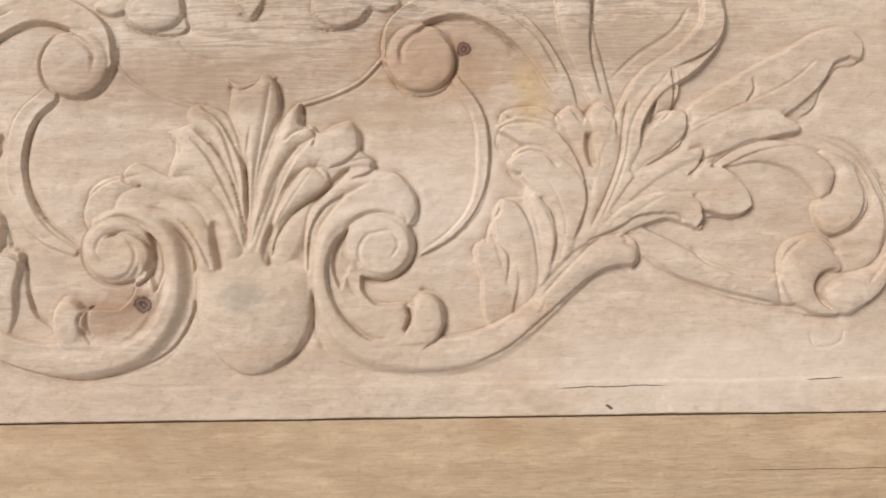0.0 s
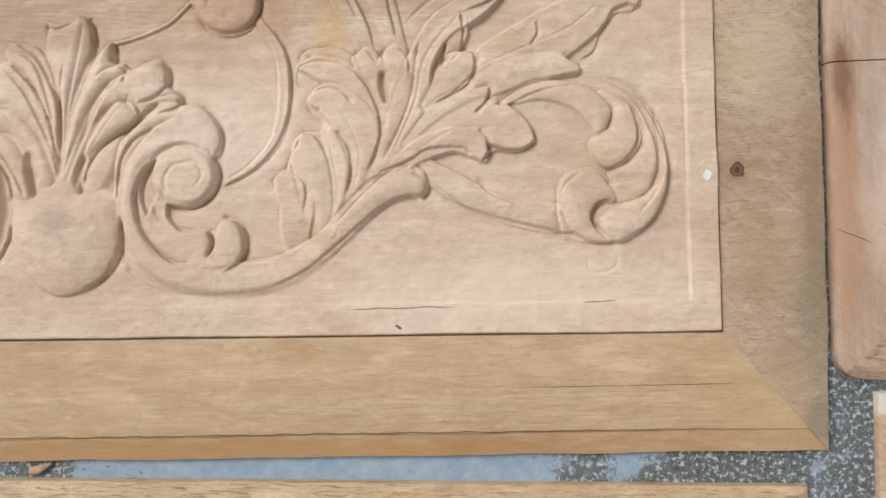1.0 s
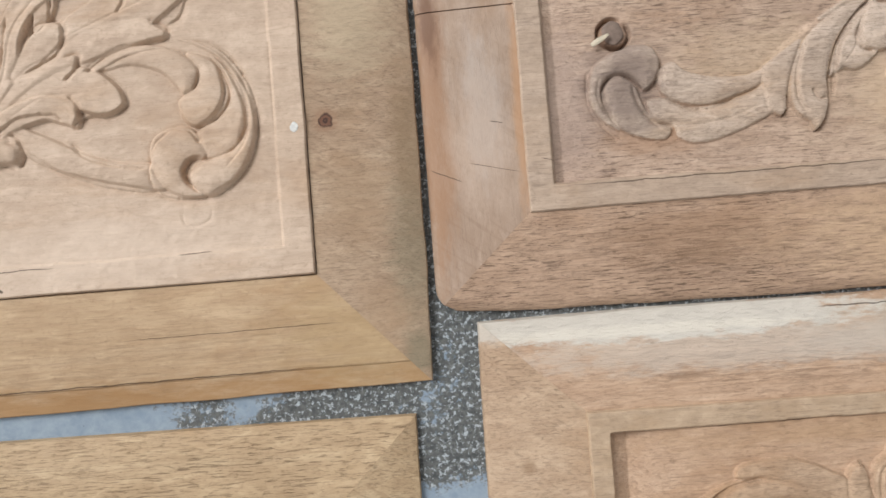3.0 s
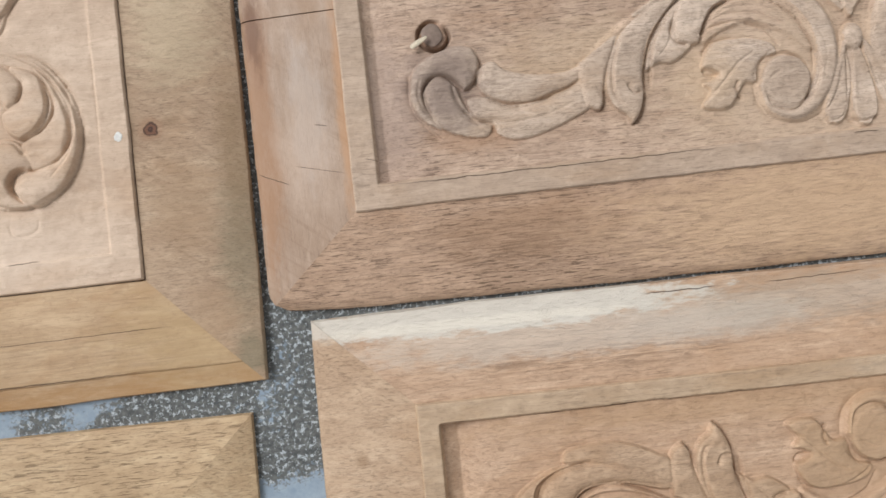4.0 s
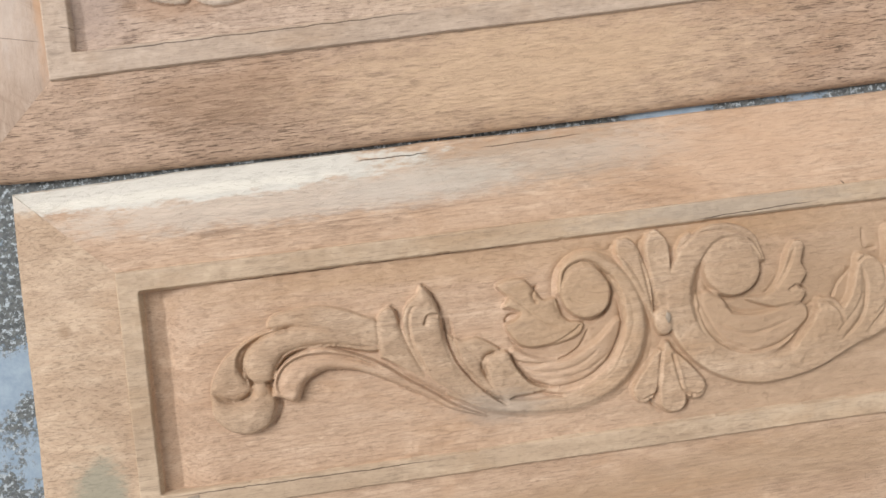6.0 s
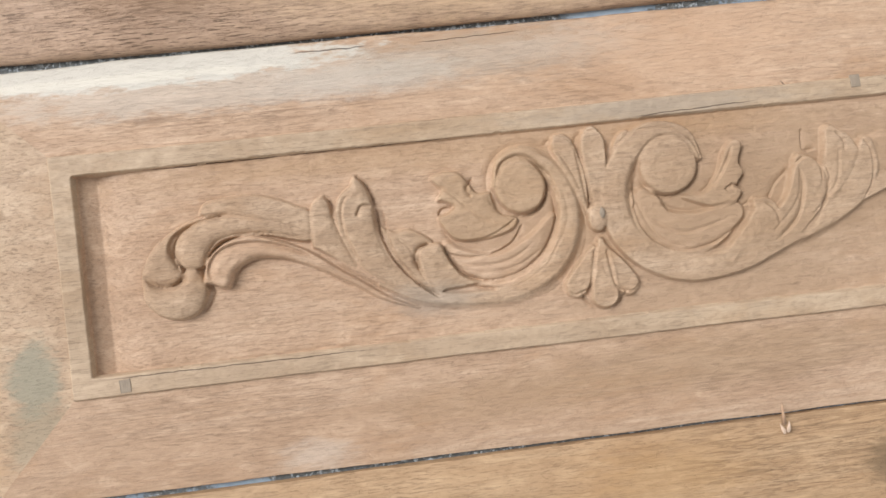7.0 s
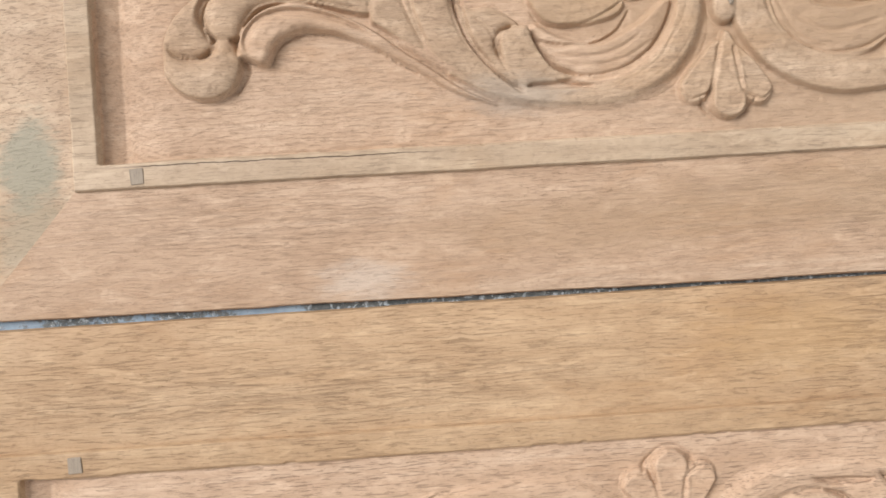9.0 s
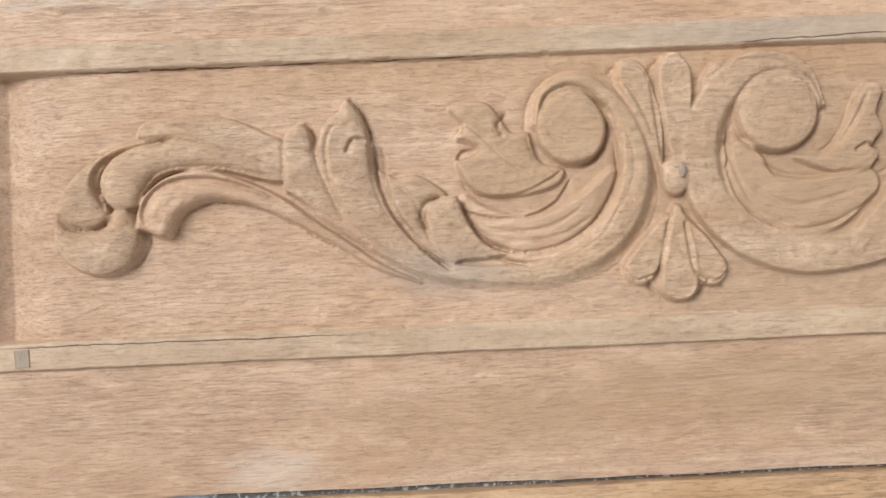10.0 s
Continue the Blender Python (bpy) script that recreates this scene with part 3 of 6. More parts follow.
    def pieces(self):
        """Numbers for the cells, one for each connected piece; slivers join their neighbours."""
        for last in (False, True):
            lab = np.arange(self.owner.size).reshape(self.owner.shape)
            while True:
                before = lab.copy()
                for turn in range(4):
                    own, view = np.rot90(self.owner, turn), np.rot90(lab, turn)
                    for j in range(1, own.shape[1]):
                        same = own[:, j] == own[:, j - 1]
                        view[:, j] = np.where(same, np.minimum(view[:, j], view[:, j - 1]), view[:, j])
                if (before == lab).all():
                    break
            _, back, count = np.unique(lab, return_inverse=True, return_counts=True)
            back = back.reshape(lab.shape)
            if last:
                return back, len(count)
            blank = count[back] < 150
            for _ in range(60):
                for axis in (0, 1):
                    for way in (1, -1):
                        near, free = np.roll(self.owner, way, axis), np.roll(blank, way, axis)
                        take = blank & ~free
                        self.owner[take] = near[take]
                        blank = blank & ~take
                if not blank.any():
                    break

    def build(self, panel, materials, labels, rough=0.1, seed=1, tooled=0.06):
        """Soften and roughen as a chisel leaves it, then cut the grid into one mesh a part."""
        h = self.h
        for _ in range(1):
            p = np.pad(h, 1, mode="edge")
            h = 0.25 * h + 0.125 * (p[:-2, 1:-1] + p[2:, 1:-1] + p[1:-1, :-2] + p[1:-1, 2:]) + 0.0625 * (p[:-2, :-2] + p[2:, :-2] + p[:-2, 2:] + p[2:, 2:])
        h = h + rough * (grain(h.shape, 9, seed) + 0.6 * grain(h.shape, 5, seed + 1) + 1.2 * grain(h.shape, 31, seed + 2))
        carved = np.array([n not in ("field", "border", "bulb") for n in self.names])[self.owner]
        h = h + tooled * carved * (0.8 * grain(h.shape, 3, seed + 3) + grain(h.shape, 6, seed + 4) + 1.5 * grain(h.shape, (3, 18), seed + 5))
        gy, gx = np.gradient(h, self.step)
        normals = np.dstack([-gx, -gy, np.ones_like(h)])
        normals /= np.linalg.norm(normals, axis=2)[..., None]
        co = np.dstack([self.gx, self.gy, h]).reshape(-1, 3) / 1000
        normals = normals.reshape(-1, 3)
        rows, cols = h.shape
        idx = np.arange(rows * cols).reshape(rows, cols)
        quads = np.stack([idx[:-1, :-1], idx[:-1, 1:], idx[1:, 1:], idx[1:, :-1]], -1).reshape(-1, 4)
        parts, total = self.pieces()
        parts, own = parts[:-1, :-1].reshape(-1), self.owner[:-1, :-1].reshape(-1)
        order = np.argsort(parts, kind="stable")
        bounds = np.searchsorted(parts[order], np.arange(total + 1))
        for k in range(total):
            cells = order[bounds[k] : bounds[k + 1]]
            if not len(cells):
                continue
            mine, name = quads[cells], self.names[own[cells[0]]]
            used, flat = np.unique(mine, return_inverse=True)
            me = bpy.data.meshes.new(name)
            me.vertices.add(len(used))
            me.vertices.foreach_set("co", co[used].ravel())
            me.loops.add(mine.size)
            me.loops.foreach_set("vertex_index", flat.ravel().astype(np.int32))
            me.polygons.add(len(mine))
            me.polygons.foreach_set("loop_start", np.arange(0, mine.size, 4, dtype=np.int32))
            me.polygons.foreach_set("loop_total", np.full(len(mine), 4, dtype=np.int32))
            me.update(calc_edges=True)
            me.polygons.foreach_set("use_smooth", np.ones(len(mine), bool))
            me.normals_split_custom_set_from_vertices(normals[used])
            me.materials.append(materials.get(name, materials["field"]))
            ob = new(name, me)
            ob.parent = panel
            tagged(ob, labels.get(name, ""))


def slab(name, panel, material, x0, y0, x1, y1, z, label=""):
    """A plain stretch of board, in mm."""
    bm = bmesh.new()
    bmesh.ops.create_cube(bm, size=1.0, matrix=Matrix.LocRotScale(((x0 + x1) / 2000, (y0 + y1) / 2000, z / 2000), None, ((x1 - x0) / 1000, (y1 - y0) / 1000, z / 1000)))
    return part(name, bm, material, panel, label, smooth=False)


def panel_root(label, x, y, turn):
    ob = new("carved_panel")
    ob.matrix_world = pose(x / 1000, y / 1000, 0, 0, 0, turn)
    return tagged(ob, label, "carved panel", "carved cabinet panels laid out on the floor")


def edged(relief, sides, width, top, drop, slope_s=0.0, name="border"):
    """The flat margin left standing round the carved ground. sides: for west, east, south and north (place, depth at the foot of the
    margin, width of its wall), or None where the board runs on; all in mm, the slope in mm a metre."""
    gx, gy = relief.gx, relief.gy
    wave = 0.3 * grain(gx.shape, 60, 77) + 0.12 * grain(gx.shape, 14, 78)
    tilt = slope_s * (gx - relief.xs[0]) / 1000
    inside, dip = np.full(gx.shape, 1e3), np.zeros(gx.shape)
    runs = (lambda v: gx - v, lambda v: v - gx, lambda v: gy - v - tilt, lambda v: v - gy)
    for run, given in zip(runs, sides):
        if given:
            d = run(given[0]) + wave
            inside = np.minimum(inside, d)
            d = d - width
            fall = 0.5 * smooth01(d / 0.8) + 0.5 * np.clip(d / given[2], 0, 1)
            dip = np.maximum(dip, given[1] * fall * (0.25 + 0.75 * np.exp(-np.maximum(d - given[2], 0) / 11)))
    seam = np.exp(-(((inside - width - 0.2) / 0.5) ** 2)) * smooth01(grain(gx.shape, 110, 79) * 1.6 + 0.45)
    level = np.where(inside < width, top, np.maximum(relief.ground, top - 0.5) - dip) - drop * seam
    level = 6.0 + (level - 6.0) * smooth01((inside + 0.1) / 0.9)
    relief.h = level
    relief.names.append(name)
    relief.owner[inside < width + 0.2] = len(relief.names) - 1


# ---- the large panel with vase and acanthus scrolls ----
big = panel_root("large pale wooden panel carved with a vase and acanthus scrolls", 297.8, -125.3, 0.35)
OUT, WIDE = (-766, 0, 0, 470), (57.25, 57.25, 62.75, 62.75)
SLOPED = ((0, 4.6), (0.012, 6.2), (0.05, 7.2), (0.3, 10.8), (0.97, 15.6), (1.0, 15.6))
STEPPED = ((0, 1.5), (0.012, 4.5), (0.19, 7.6), (0.205, 8.9), (0.3, 10.6), (0.97, 15.6), (1.0, 15.6))
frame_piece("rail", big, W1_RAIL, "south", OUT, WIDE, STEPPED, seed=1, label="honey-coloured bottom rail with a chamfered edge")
frame_piece("rail", big, W1_RAIL, "north", OUT, WIDE, STEPPED, seed=2)
frame_piece("stile", big, W1_STILE, "east", OUT, WIDE, SLOPED, seed=3, taper=(3.2, 0, 5.0), label="olive-stained stile with a small knot")
frame_piece("stile", big, W1_STILE, "west", OUT, WIDE, SLOPED, seed=4)
r1 = Relief(-540, 58, -56, 290, 0.48, 17.0)
r1.mirror = -390.6
edged(r1, (None, (-57.2, 0.5, 1.5), (62.8, 0.8, 5.0), None), 16.5, 17.8, 0.8)
r1.add("stem", [(-291.4, 224.4, 2.4), (-280.8, 207.8, 3.0), (-278.5, 186.0, 3.2), (-282.1, 164.5, 3.0), (-293.9, 149.9, 2.1), (-308.8, 140.7, 1.1)], (1.8, 1.7, 1.2), bow=-0.25, both=False)
r1.add("stem", [(-486.5, 218.9, 4.6), (-498.1, 207.3, 4.9), (-502.2, 186.9, 4.6), (-498.8, 167.9, 4.3), (-488.7, 152.9, 3.8), (-473.8, 144.3, 2.2)], (1.8, 1.8, 1.4), bow=-0.2, both=False)
r1.add("stem", [(-324.5, 236.5, 1.1), (-336.0, 224.6, 1.1), (-349.6, 217.7, 1.1), (-365.9, 212.5, 1.1)], (0.9, 1.0), bow=0.6)
r1.add("stem", [(-217.5, 202.7, 3.8), (-226.4, 226.0, 7.0), (-232.6, 248.1, 8.4), (-234.3, 270.2, 9.0)], (1.9, 3.4), bow=0.5)
r1.add("scroll", [(-233.7, 203.0, 2.7), (-242.7, 223.6, 5.9), (-258.4, 246.3, 7.0), (-279.9, 259.4, 7.1), (-301.7, 259.8, 7.1), (-318.1, 249.6, 6.0), (-322.9, 234.5, 3.3)], (1.9, 3.4, 3.8, 3.0), bow=-0.25, tilt=-0.15, root=0.15)
r1.dome("scroll", -307.4, 234.8, 17.1, 16.8, 3.8, power=7)
r1.cut([(-316.5, 228.9, 1.6), (-316.3, 239.9, 1.9), (-307.3, 247.2, 2.2), (-296.4, 245.9, 2.2), (-290.9, 236.7, 1.9), (-292.7, 225.8, 1.4), (-300.9, 219.1, 1.1)], 1.8)
r1.dome("leaf", -345.4, 261.1, 14.7, 11.4, 2.8, power=6, edge=1.0)
r1.add("leaf", [(-332.8, 269.2, 6.0), (-326.1, 263.5, 6.0), (-319.3, 262.3, 2.7)], (2.6, 3.0, 2.6), bow=0.3)
r1.add("leaf", [(-390.1, 272.9, 8.2), (-389.3, 264.6, 6.5), (-388.8, 256.8, 2.2)], (2.6, 3.0, 2.6), bow=0.3, both=False)
r1.add("field", [(-390.5, 136.6, 16.1), (-390.5, 155.4, 29.6), (-390.4, 177.0, 32.3), (-390.3, 196.0, 18.9)], (3.1, 3.4, 3.1, 2.2), bow=0.5, edge=(5, 5), line=(0, 0), both=False)
r1.add("field", [(-251.6, 121.1, 13.3), (-243.1, 145.0, 18.7), (-239.9, 169.2, 20.1), (-239.4, 190.8, 16.1)], (2.9, 3.1, 2.9, 2.2), bow=0.4, edge=(5, 5), line=(0, 0))
r1.add("field", [(-224.3, 147.4, 10.7), (-202.2, 174.0, 17.4), (-185.6, 189.9, 18.8), (-161.0, 203.1, 13.5)], (2.9, 3.1, 2.9, 2.2), bow=0.4, edge=(5, 5), line=(0, 0))
r1.shape("leaf", [(-456.2, 160.4), (-453.5, 169.8), (-441.4, 175.0), (-428.0, 170.8), (-414.5, 163.8), (-407.0, 150.3), (-404.4, 133.6), (-413.2, 133.7), (-417.2, 145.0), (-425.3, 155.4), (-436.0, 159.9), (-446.8, 160.6)], ((-450.8, 167.1, 3.0), (-409.2, 142.2, 4.6)), bulge=5.0, over=True, both=False)
r1.shape("leaf", [(-468.3, 166.0), (-464.4, 175.4), (-453.6, 179.8), (-441.5, 176.4), (-450.9, 171.1), (-455.4, 161.2), (-464.3, 158.7)], ((-464.3, 167.3, 1.6), (-446.8, 175.1, 2.4)), bulge=4.0, over=True, both=False)
r1.shape("leaf", [(-427.4, 179.7), (-442.8, 186.4), (-450.1, 180.6), (-442.8, 175.6), (-428.0, 169.4), (-414.5, 166.0), (-404.9, 155.1), (-400.6, 140.8), (-392.5, 143.3), (-400.5, 163.6), (-414.0, 179.5)], ((-444.2, 181.9, 3.2), (-398.4, 147.4, 4.4)), bulge=5.0, over=True, both=False)
r1.shape("leaf", [(-417.2, 204.2), (-424.0, 201.9), (-428.8, 200.6), (-424.8, 192.9), (-428.0, 179.7), (-415.9, 178.7), (-403.8, 169.0), (-397.1, 155.5), (-392.3, 144.1), (-393.0, 163.5), (-399.7, 182.5), (-407.8, 196.2)], ((-424.0, 199.2, 3.2), (-395.7, 155.4, 4.8)), bulge=6.0, over=True, both=False)
r1.shape("leaf", [(-414.5, 213.7), (-402.3, 210.5), (-395.6, 198.7), (-391.1, 179.6), (-390.1, 160.7), (-390.9, 144.1), (-394.1, 160.8), (-400.5, 179.8), (-408.6, 196.2), (-417.7, 204.0), (-419.4, 210.0)], ((-413.1, 209.9, 3.6), (-391.7, 155.4, 5.0)), bulge=4.0, over=True, both=False)
r1.shape("leaf", [(-363.7, 134.8), (-362.7, 154.9), (-358.6, 165.6), (-347.2, 176.2), (-336.4, 186.9), (-330.5, 185.4), (-331.0, 181.9), (-320.3, 179.9), (-311.3, 168.9), (-310.4, 158.1), (-313.7, 154.1), (-323.3, 158.1), (-336.7, 159.9), (-349.6, 154.7), (-357.4, 144.1), (-360.5, 130.2)], ((-362.3, 141.5, 4.4), (-315.1, 167.6, 4.2)), bulge=7.0, over=True, both=False)
r1.shape("leaf", [(-387.2, 143.2), (-379.6, 166.0), (-374.1, 182.1), (-366.0, 193.9), (-359.7, 201.9), (-355.7, 199.4), (-349.2, 202.8), (-341.6, 204.6), (-338.1, 199.1), (-337.1, 191.0), (-331.0, 186.0), (-332.4, 181.9), (-343.2, 181.6), (-353.2, 175.0), (-358.0, 181.8), (-368.7, 178.7), (-379.1, 162.7)], ((-344.4, 195.1, 4.6), (-382.3, 155.2, 5.0)), bulge=5.0, over=True, both=False)
r1.shape("leaf", [(-382.9, 143.2), (-376.9, 163.2), (-368.8, 176.6), (-361.2, 182.7), (-354.5, 179.1), (-352.9, 173.6), (-361.8, 167.0), (-372.6, 158.8), (-379.1, 146.6), (-381.3, 135.9)], ((-358.0, 177.8, 4.6), (-381.0, 147.2, 5.0)), bulge=4.0, over=True, both=False)
r1.shape("leaf", [(-389.3, 147.3), (-384.9, 174.1), (-379.5, 190.3), (-374.0, 205.1), (-368.5, 211.9), (-365.0, 213.4), (-365.6, 203.6), (-358.9, 202.4), (-358.4, 196.5), (-368.4, 191.2), (-376.5, 179.1), (-383.4, 160.6)], ((-368.6, 206.4, 4.8), (-386.3, 158.0, 5.2)), bulge=5.0, over=True, both=False)
r1.shape("leaf", [(-398.2, 221.9), (-400.9, 226.1), (-392.8, 223.7), (-386.9, 224.2), (-382.0, 227.9), (-376.6, 222.9), (-375.0, 210.6), (-378.9, 201.1), (-384.6, 182.2), (-388.5, 160.7), (-390.7, 144.1), (-390.8, 174.2), (-394.0, 196.0), (-398.8, 209.6)], ((-387.4, 217.6, 4.6), (-390.1, 158.0, 5.0)), bulge=5.0, over=True, both=False)
r1.scoop([(-392.5, 166.2, 1.2), (-395.6, 185.1, 2.8), (-402.3, 202.9, 2.6), (-414.5, 209.9, 0.8)], 1.8, both=False)
r1.scoop([(-393.0, 155.4, 1.2), (-398.4, 171.7, 2.8), (-407.8, 189.4, 2.8), (-419.9, 200.5, 0.8)], 1.8, both=False)
r1.scoop([(-358.9, 196.7, 0.8), (-368.7, 188.8, 2.6), (-376.8, 174.0, 2.6), (-383.7, 155.3, 1.0)], 1.8, both=False)
r1.scoop([(-363.3, 181.9, 0.8), (-372.8, 173.9, 2.4), (-379.6, 157.9, 2.4), (-383.7, 144.5, 1.0)], 1.4, both=False)
r1.scoop([(-331.1, 176.0, 1.0), (-347.3, 169.5, 3.6), (-358.2, 154.9, 4.2), (-361.5, 136.1, 1.6)], 2.2, both=False)
r1.scoop([(-379.3, 225.7, 0.8), (-382.6, 209.4, 2.0), (-387.0, 185.0, 1.6), (-389.0, 166.1, 0.8)], 1.2, both=False)
r1.shape("bulb", [(-415.3, 137.0), (-406.5, 140.9), (-391.2, 142.0), (-377.0, 140.4), (-361.5, 136.1), (-360.0, 122.8), (-361.7, 109.0), (-368.7, 95.0), (-379.4, 87.3), (-392.7, 85.3), (-405.2, 93.7), (-412.9, 106.3), (-416.1, 121.0)], ((-390.4, 136.6, 4.6), (-390.5, 112.6, 6.4)), bulge=24.0, low=0.12, both=False)
r1.cut([(-391.1, 143.3, 1.6), (-391.0, 160.8, 1.3), (-391.5, 182.4, 1.1), (-388.4, 204.1, 0.8)], 1.6, both=False)
r1.cut([(-407.1, 158.4, 2.2), (-405.5, 144.9, 3.0), (-402.9, 133.6, 1.9)], 3.5, both=False)
r1.cut([(-377.6, 156.6, 2.1), (-381.4, 144.5, 3.0), (-379.8, 135.4, 1.9)], 3.5, both=False)
r1.add("scroll", [(-240.9, 126.3, 3.7), (-264.0, 104.0, 8.0), (-286.8, 93.8, 9.0), (-312.1, 92.8, 10.1), (-336.0, 99.5, 11.2), (-351.6, 115.2, 9.1), (-356.8, 136.1, 6.4), (-350.7, 153.4, 5.9), (-335.3, 161.3, 5.4), (-319.3, 157.5, 3.8)], (2.5, 3.2, 4.0, 4.6, 4.8, 4.6), bow=0.2, tilt=0.12, edge=(6.0, 0.8), line=(0.1, 0.8), flute=0.15)
r1.add("leaf", [(-340.2, 133.7, 3.7), (-341.9, 121.2, 6.4), (-333.2, 109.6, 8.5), (-318.6, 107.5, 10.1), (-307.4, 107.3, 9.1)], (3.6, 3.6, 4.0, 4.4, 4.8), bow=-0.35, edge=(1, 2), line=(0.6, 0), over=True)
r1.cut([(-344.3, 152.0, 2.1), (-350.8, 140.0, 2.7), (-349.9, 122.6, 3.2), (-341.3, 106.5, 2.9), (-328.8, 99.4, 1.6)], 1.4)
r1.dome("scroll", -328.3, 144.8, 17.2, 16.6, 4.6, power=8, line=0.7)
r1.cut([(-344.4, 141.3, 1.3), (-342.7, 154.7, 1.6), (-330.0, 160.4, 1.6), (-316.6, 154.2, 1.6), (-313.3, 142.1, 1.6), (-320.9, 131.5, 1.6), (-333.0, 132.5, 1.3), (-338.0, 141.2, 1.3), (-334.1, 149.7, 1.1), (-326.1, 151.2, 1.1)], 1.0)
r1.cut([(-340.1, 139.8, 1.6), (-337.0, 132.6, 2.4), (-327.7, 129.2, 2.4), (-317.7, 133.3, 2.1), (-312.2, 143.4, 1.6), (-315.3, 155.6, 1.1)], 1.8)
r1.cut([(-332.8, 150.5, 1.1), (-323.4, 151.7, 1.1), (-319.4, 144.9, 1.1), (-323.5, 138.2, 0.8)], 0.8)
r1.dome("leaf", -306.0, 110.8, 8.5, 12.8, 4.6, power=4, edge=2.2, line=0.3)
r1.cut([(-315.8, 118.1, 1.3), (-314.0, 110.9, 1.9), (-317.0, 104.0, 1.3)], 2.6)
r1.add("leaf", [(-269.4, 100.1, 4.8), (-272.6, 114.8, 7.7), (-271.8, 129.4, 9.1), (-275.9, 139.6, 7.8), (-280.6, 142.9, 2.9)], (2.6, 3.3, 3.3, 3.3), bow=0.18, tilt=0.1, edge=(1.2, 1.0), line=(0.5, 0.8), flute=0.06, root=0.4)
r1.add("leaf", [(-260.0, 104.0, 3.7), (-260.9, 126.6, 7.2), (-264.0, 145.4, 9.1), (-267.0, 157.5, 7.8), (-269.0, 163.7, 3.0)], (3.0, 3.5, 3.5, 3.3), bow=0.18, over=True, edge=(1.2, 1.0), line=(0.5, 0.8), flute=0.06, root=0.4)
r1.add("leaf", [(-254.5, 114.5, 2.4), (-248.1, 137.1, 4.3), (-248.8, 154.5, 5.1), (-254.7, 166.7, 2.7)], (3.5, 4.2, 3.9), bow=0.24, tilt=-0.2, over=True, edge=(1.2, 1.0), line=(0.5, 0.8), flute=0.06)
r1.add("leaf", [(-230.6, 166.3, 2.4), (-236.7, 189.4, 5.4), (-249.3, 204.0, 5.4), (-266.0, 207.0, 2.4)], (2.6, 3.3, 3.0), bow=0.18, edge=(1.2, 1.0), line=(0.5, 0.8), flute=0.06)
r1.add("leaf", [(-233.7, 144.9, 2.9), (-233.2, 169.1, 6.2), (-243.4, 189.5, 9.1), (-259.4, 198.8, 6.7), (-270.2, 200.0, 2.4)], (3.3, 3.5, 3.5, 3.3), bow=0.15, tilt=-0.1, over=True, edge=(1.2, 1.0), line=(0.5, 0.8), flute=0.06)
r1.add("leaf", [(-249.0, 121.1, 2.4), (-239.0, 147.6, 7.2), (-242.0, 169.2, 11.5), (-255.2, 182.9, 8.6), (-263.2, 182.5, 3.8)], (3.5, 4.2, 3.9, 3.5), bow=0.18, tilt=-0.1, over=True, edge=(1.2, 1.0), line=(0.5, 0.8), flute=0.06)
r1.add("leaf", [(-223.2, 171.6, 4.3), (-228.6, 191.2, 7.3), (-235.8, 204.4, 6.2)], (3.3, 3.9, 3.5), bow=0.24, over=True, edge=(1.2, 1.0), line=(0.5, 0.8), flute=0.06)
r1.add("leaf", [(-218.9, 171.5, 4.3), (-217.9, 190.5, 6.7), (-221.8, 205.2, 6.7)], (3.5, 4.2, 3.9), bow=0.24, over=True, edge=(1.2, 1.0), line=(0.5, 0.8), flute=0.06)
r1.cut([(-228.5, 197.4, 1.9), (-227.9, 188.5, 3.0), (-226.2, 180.3, 1.6)], 4.5)
r1.add("leaf", [(-196.7, 179.3, 3.8), (-174.6, 199.3, 11.0), (-149.9, 211.1, 14.5), (-127.9, 224.4, 12.7), (-115.3, 235.7, 9.2), (-103.1, 238.2, 7.3), (-97.4, 232.1, 2.4)], (2.3, 3.0, 3.0, 2.6, 2.6), bow=0.12, tilt=0.12, edge=(1.2, 1.0), line=(0.5, 0.8), flute=0.06)
r1.add("leaf", [(-196.7, 179.3, 3.0), (-169.4, 192.9, 7.8), (-145.0, 199.6, 7.3), (-128.4, 197.7, 2.4)], (3.3, 3.5, 3.3), bow=0.24, over=True, edge=(1.2, 1.0), line=(0.5, 0.8), flute=0.06)
r1.add("leaf", [(-235.2, 139.5, 3.7), (-223.5, 158.2, 7.8), (-214.0, 182.3, 9.1), (-208.9, 202.6, 7.3), (-198.2, 220.1, 7.8), (-180.3, 232.1, 7.8), (-167.7, 247.0, 6.8), (-167.6, 266.3, 5.4)], (3.9, 4.2, 3.9, 3.5), bow=-0.09, tilt=-0.15, over=True, edge=(1.2, 1.0), line=(0.5, 0.8), flute=0.06)
r1.add("leaf", [(-206.1, 179.4, 3.8), (-196.3, 191.5, 6.7), (-188.0, 200.3, 7.3), (-183.0, 204.8, 3.8)], (3.3, 4.2, 3.9), bow=0.21, over=True, edge=(1.2, 1.0), line=(0.5, 0.8), flute=0.06)
r1.add("leaf", [(-194.6, 205.0, 3.0), (-189.7, 215.9, 5.4), (-187.3, 224.8, 2.4)], (3.0, 3.3, 3.0), bow=0.18, edge=(1.2, 1.0), line=(0.5, 0.8), flute=0.06)
r1.add("leaf", [(-216.0, 159.4, 3.7), (-199.5, 174.5, 7.2), (-184.5, 182.3, 6.7), (-175.5, 187.6, 2.7)], (3.5, 4.2, 3.9), bow=0.21, over=True, edge=(1.2, 1.0), line=(0.5, 0.8), flute=0.06)
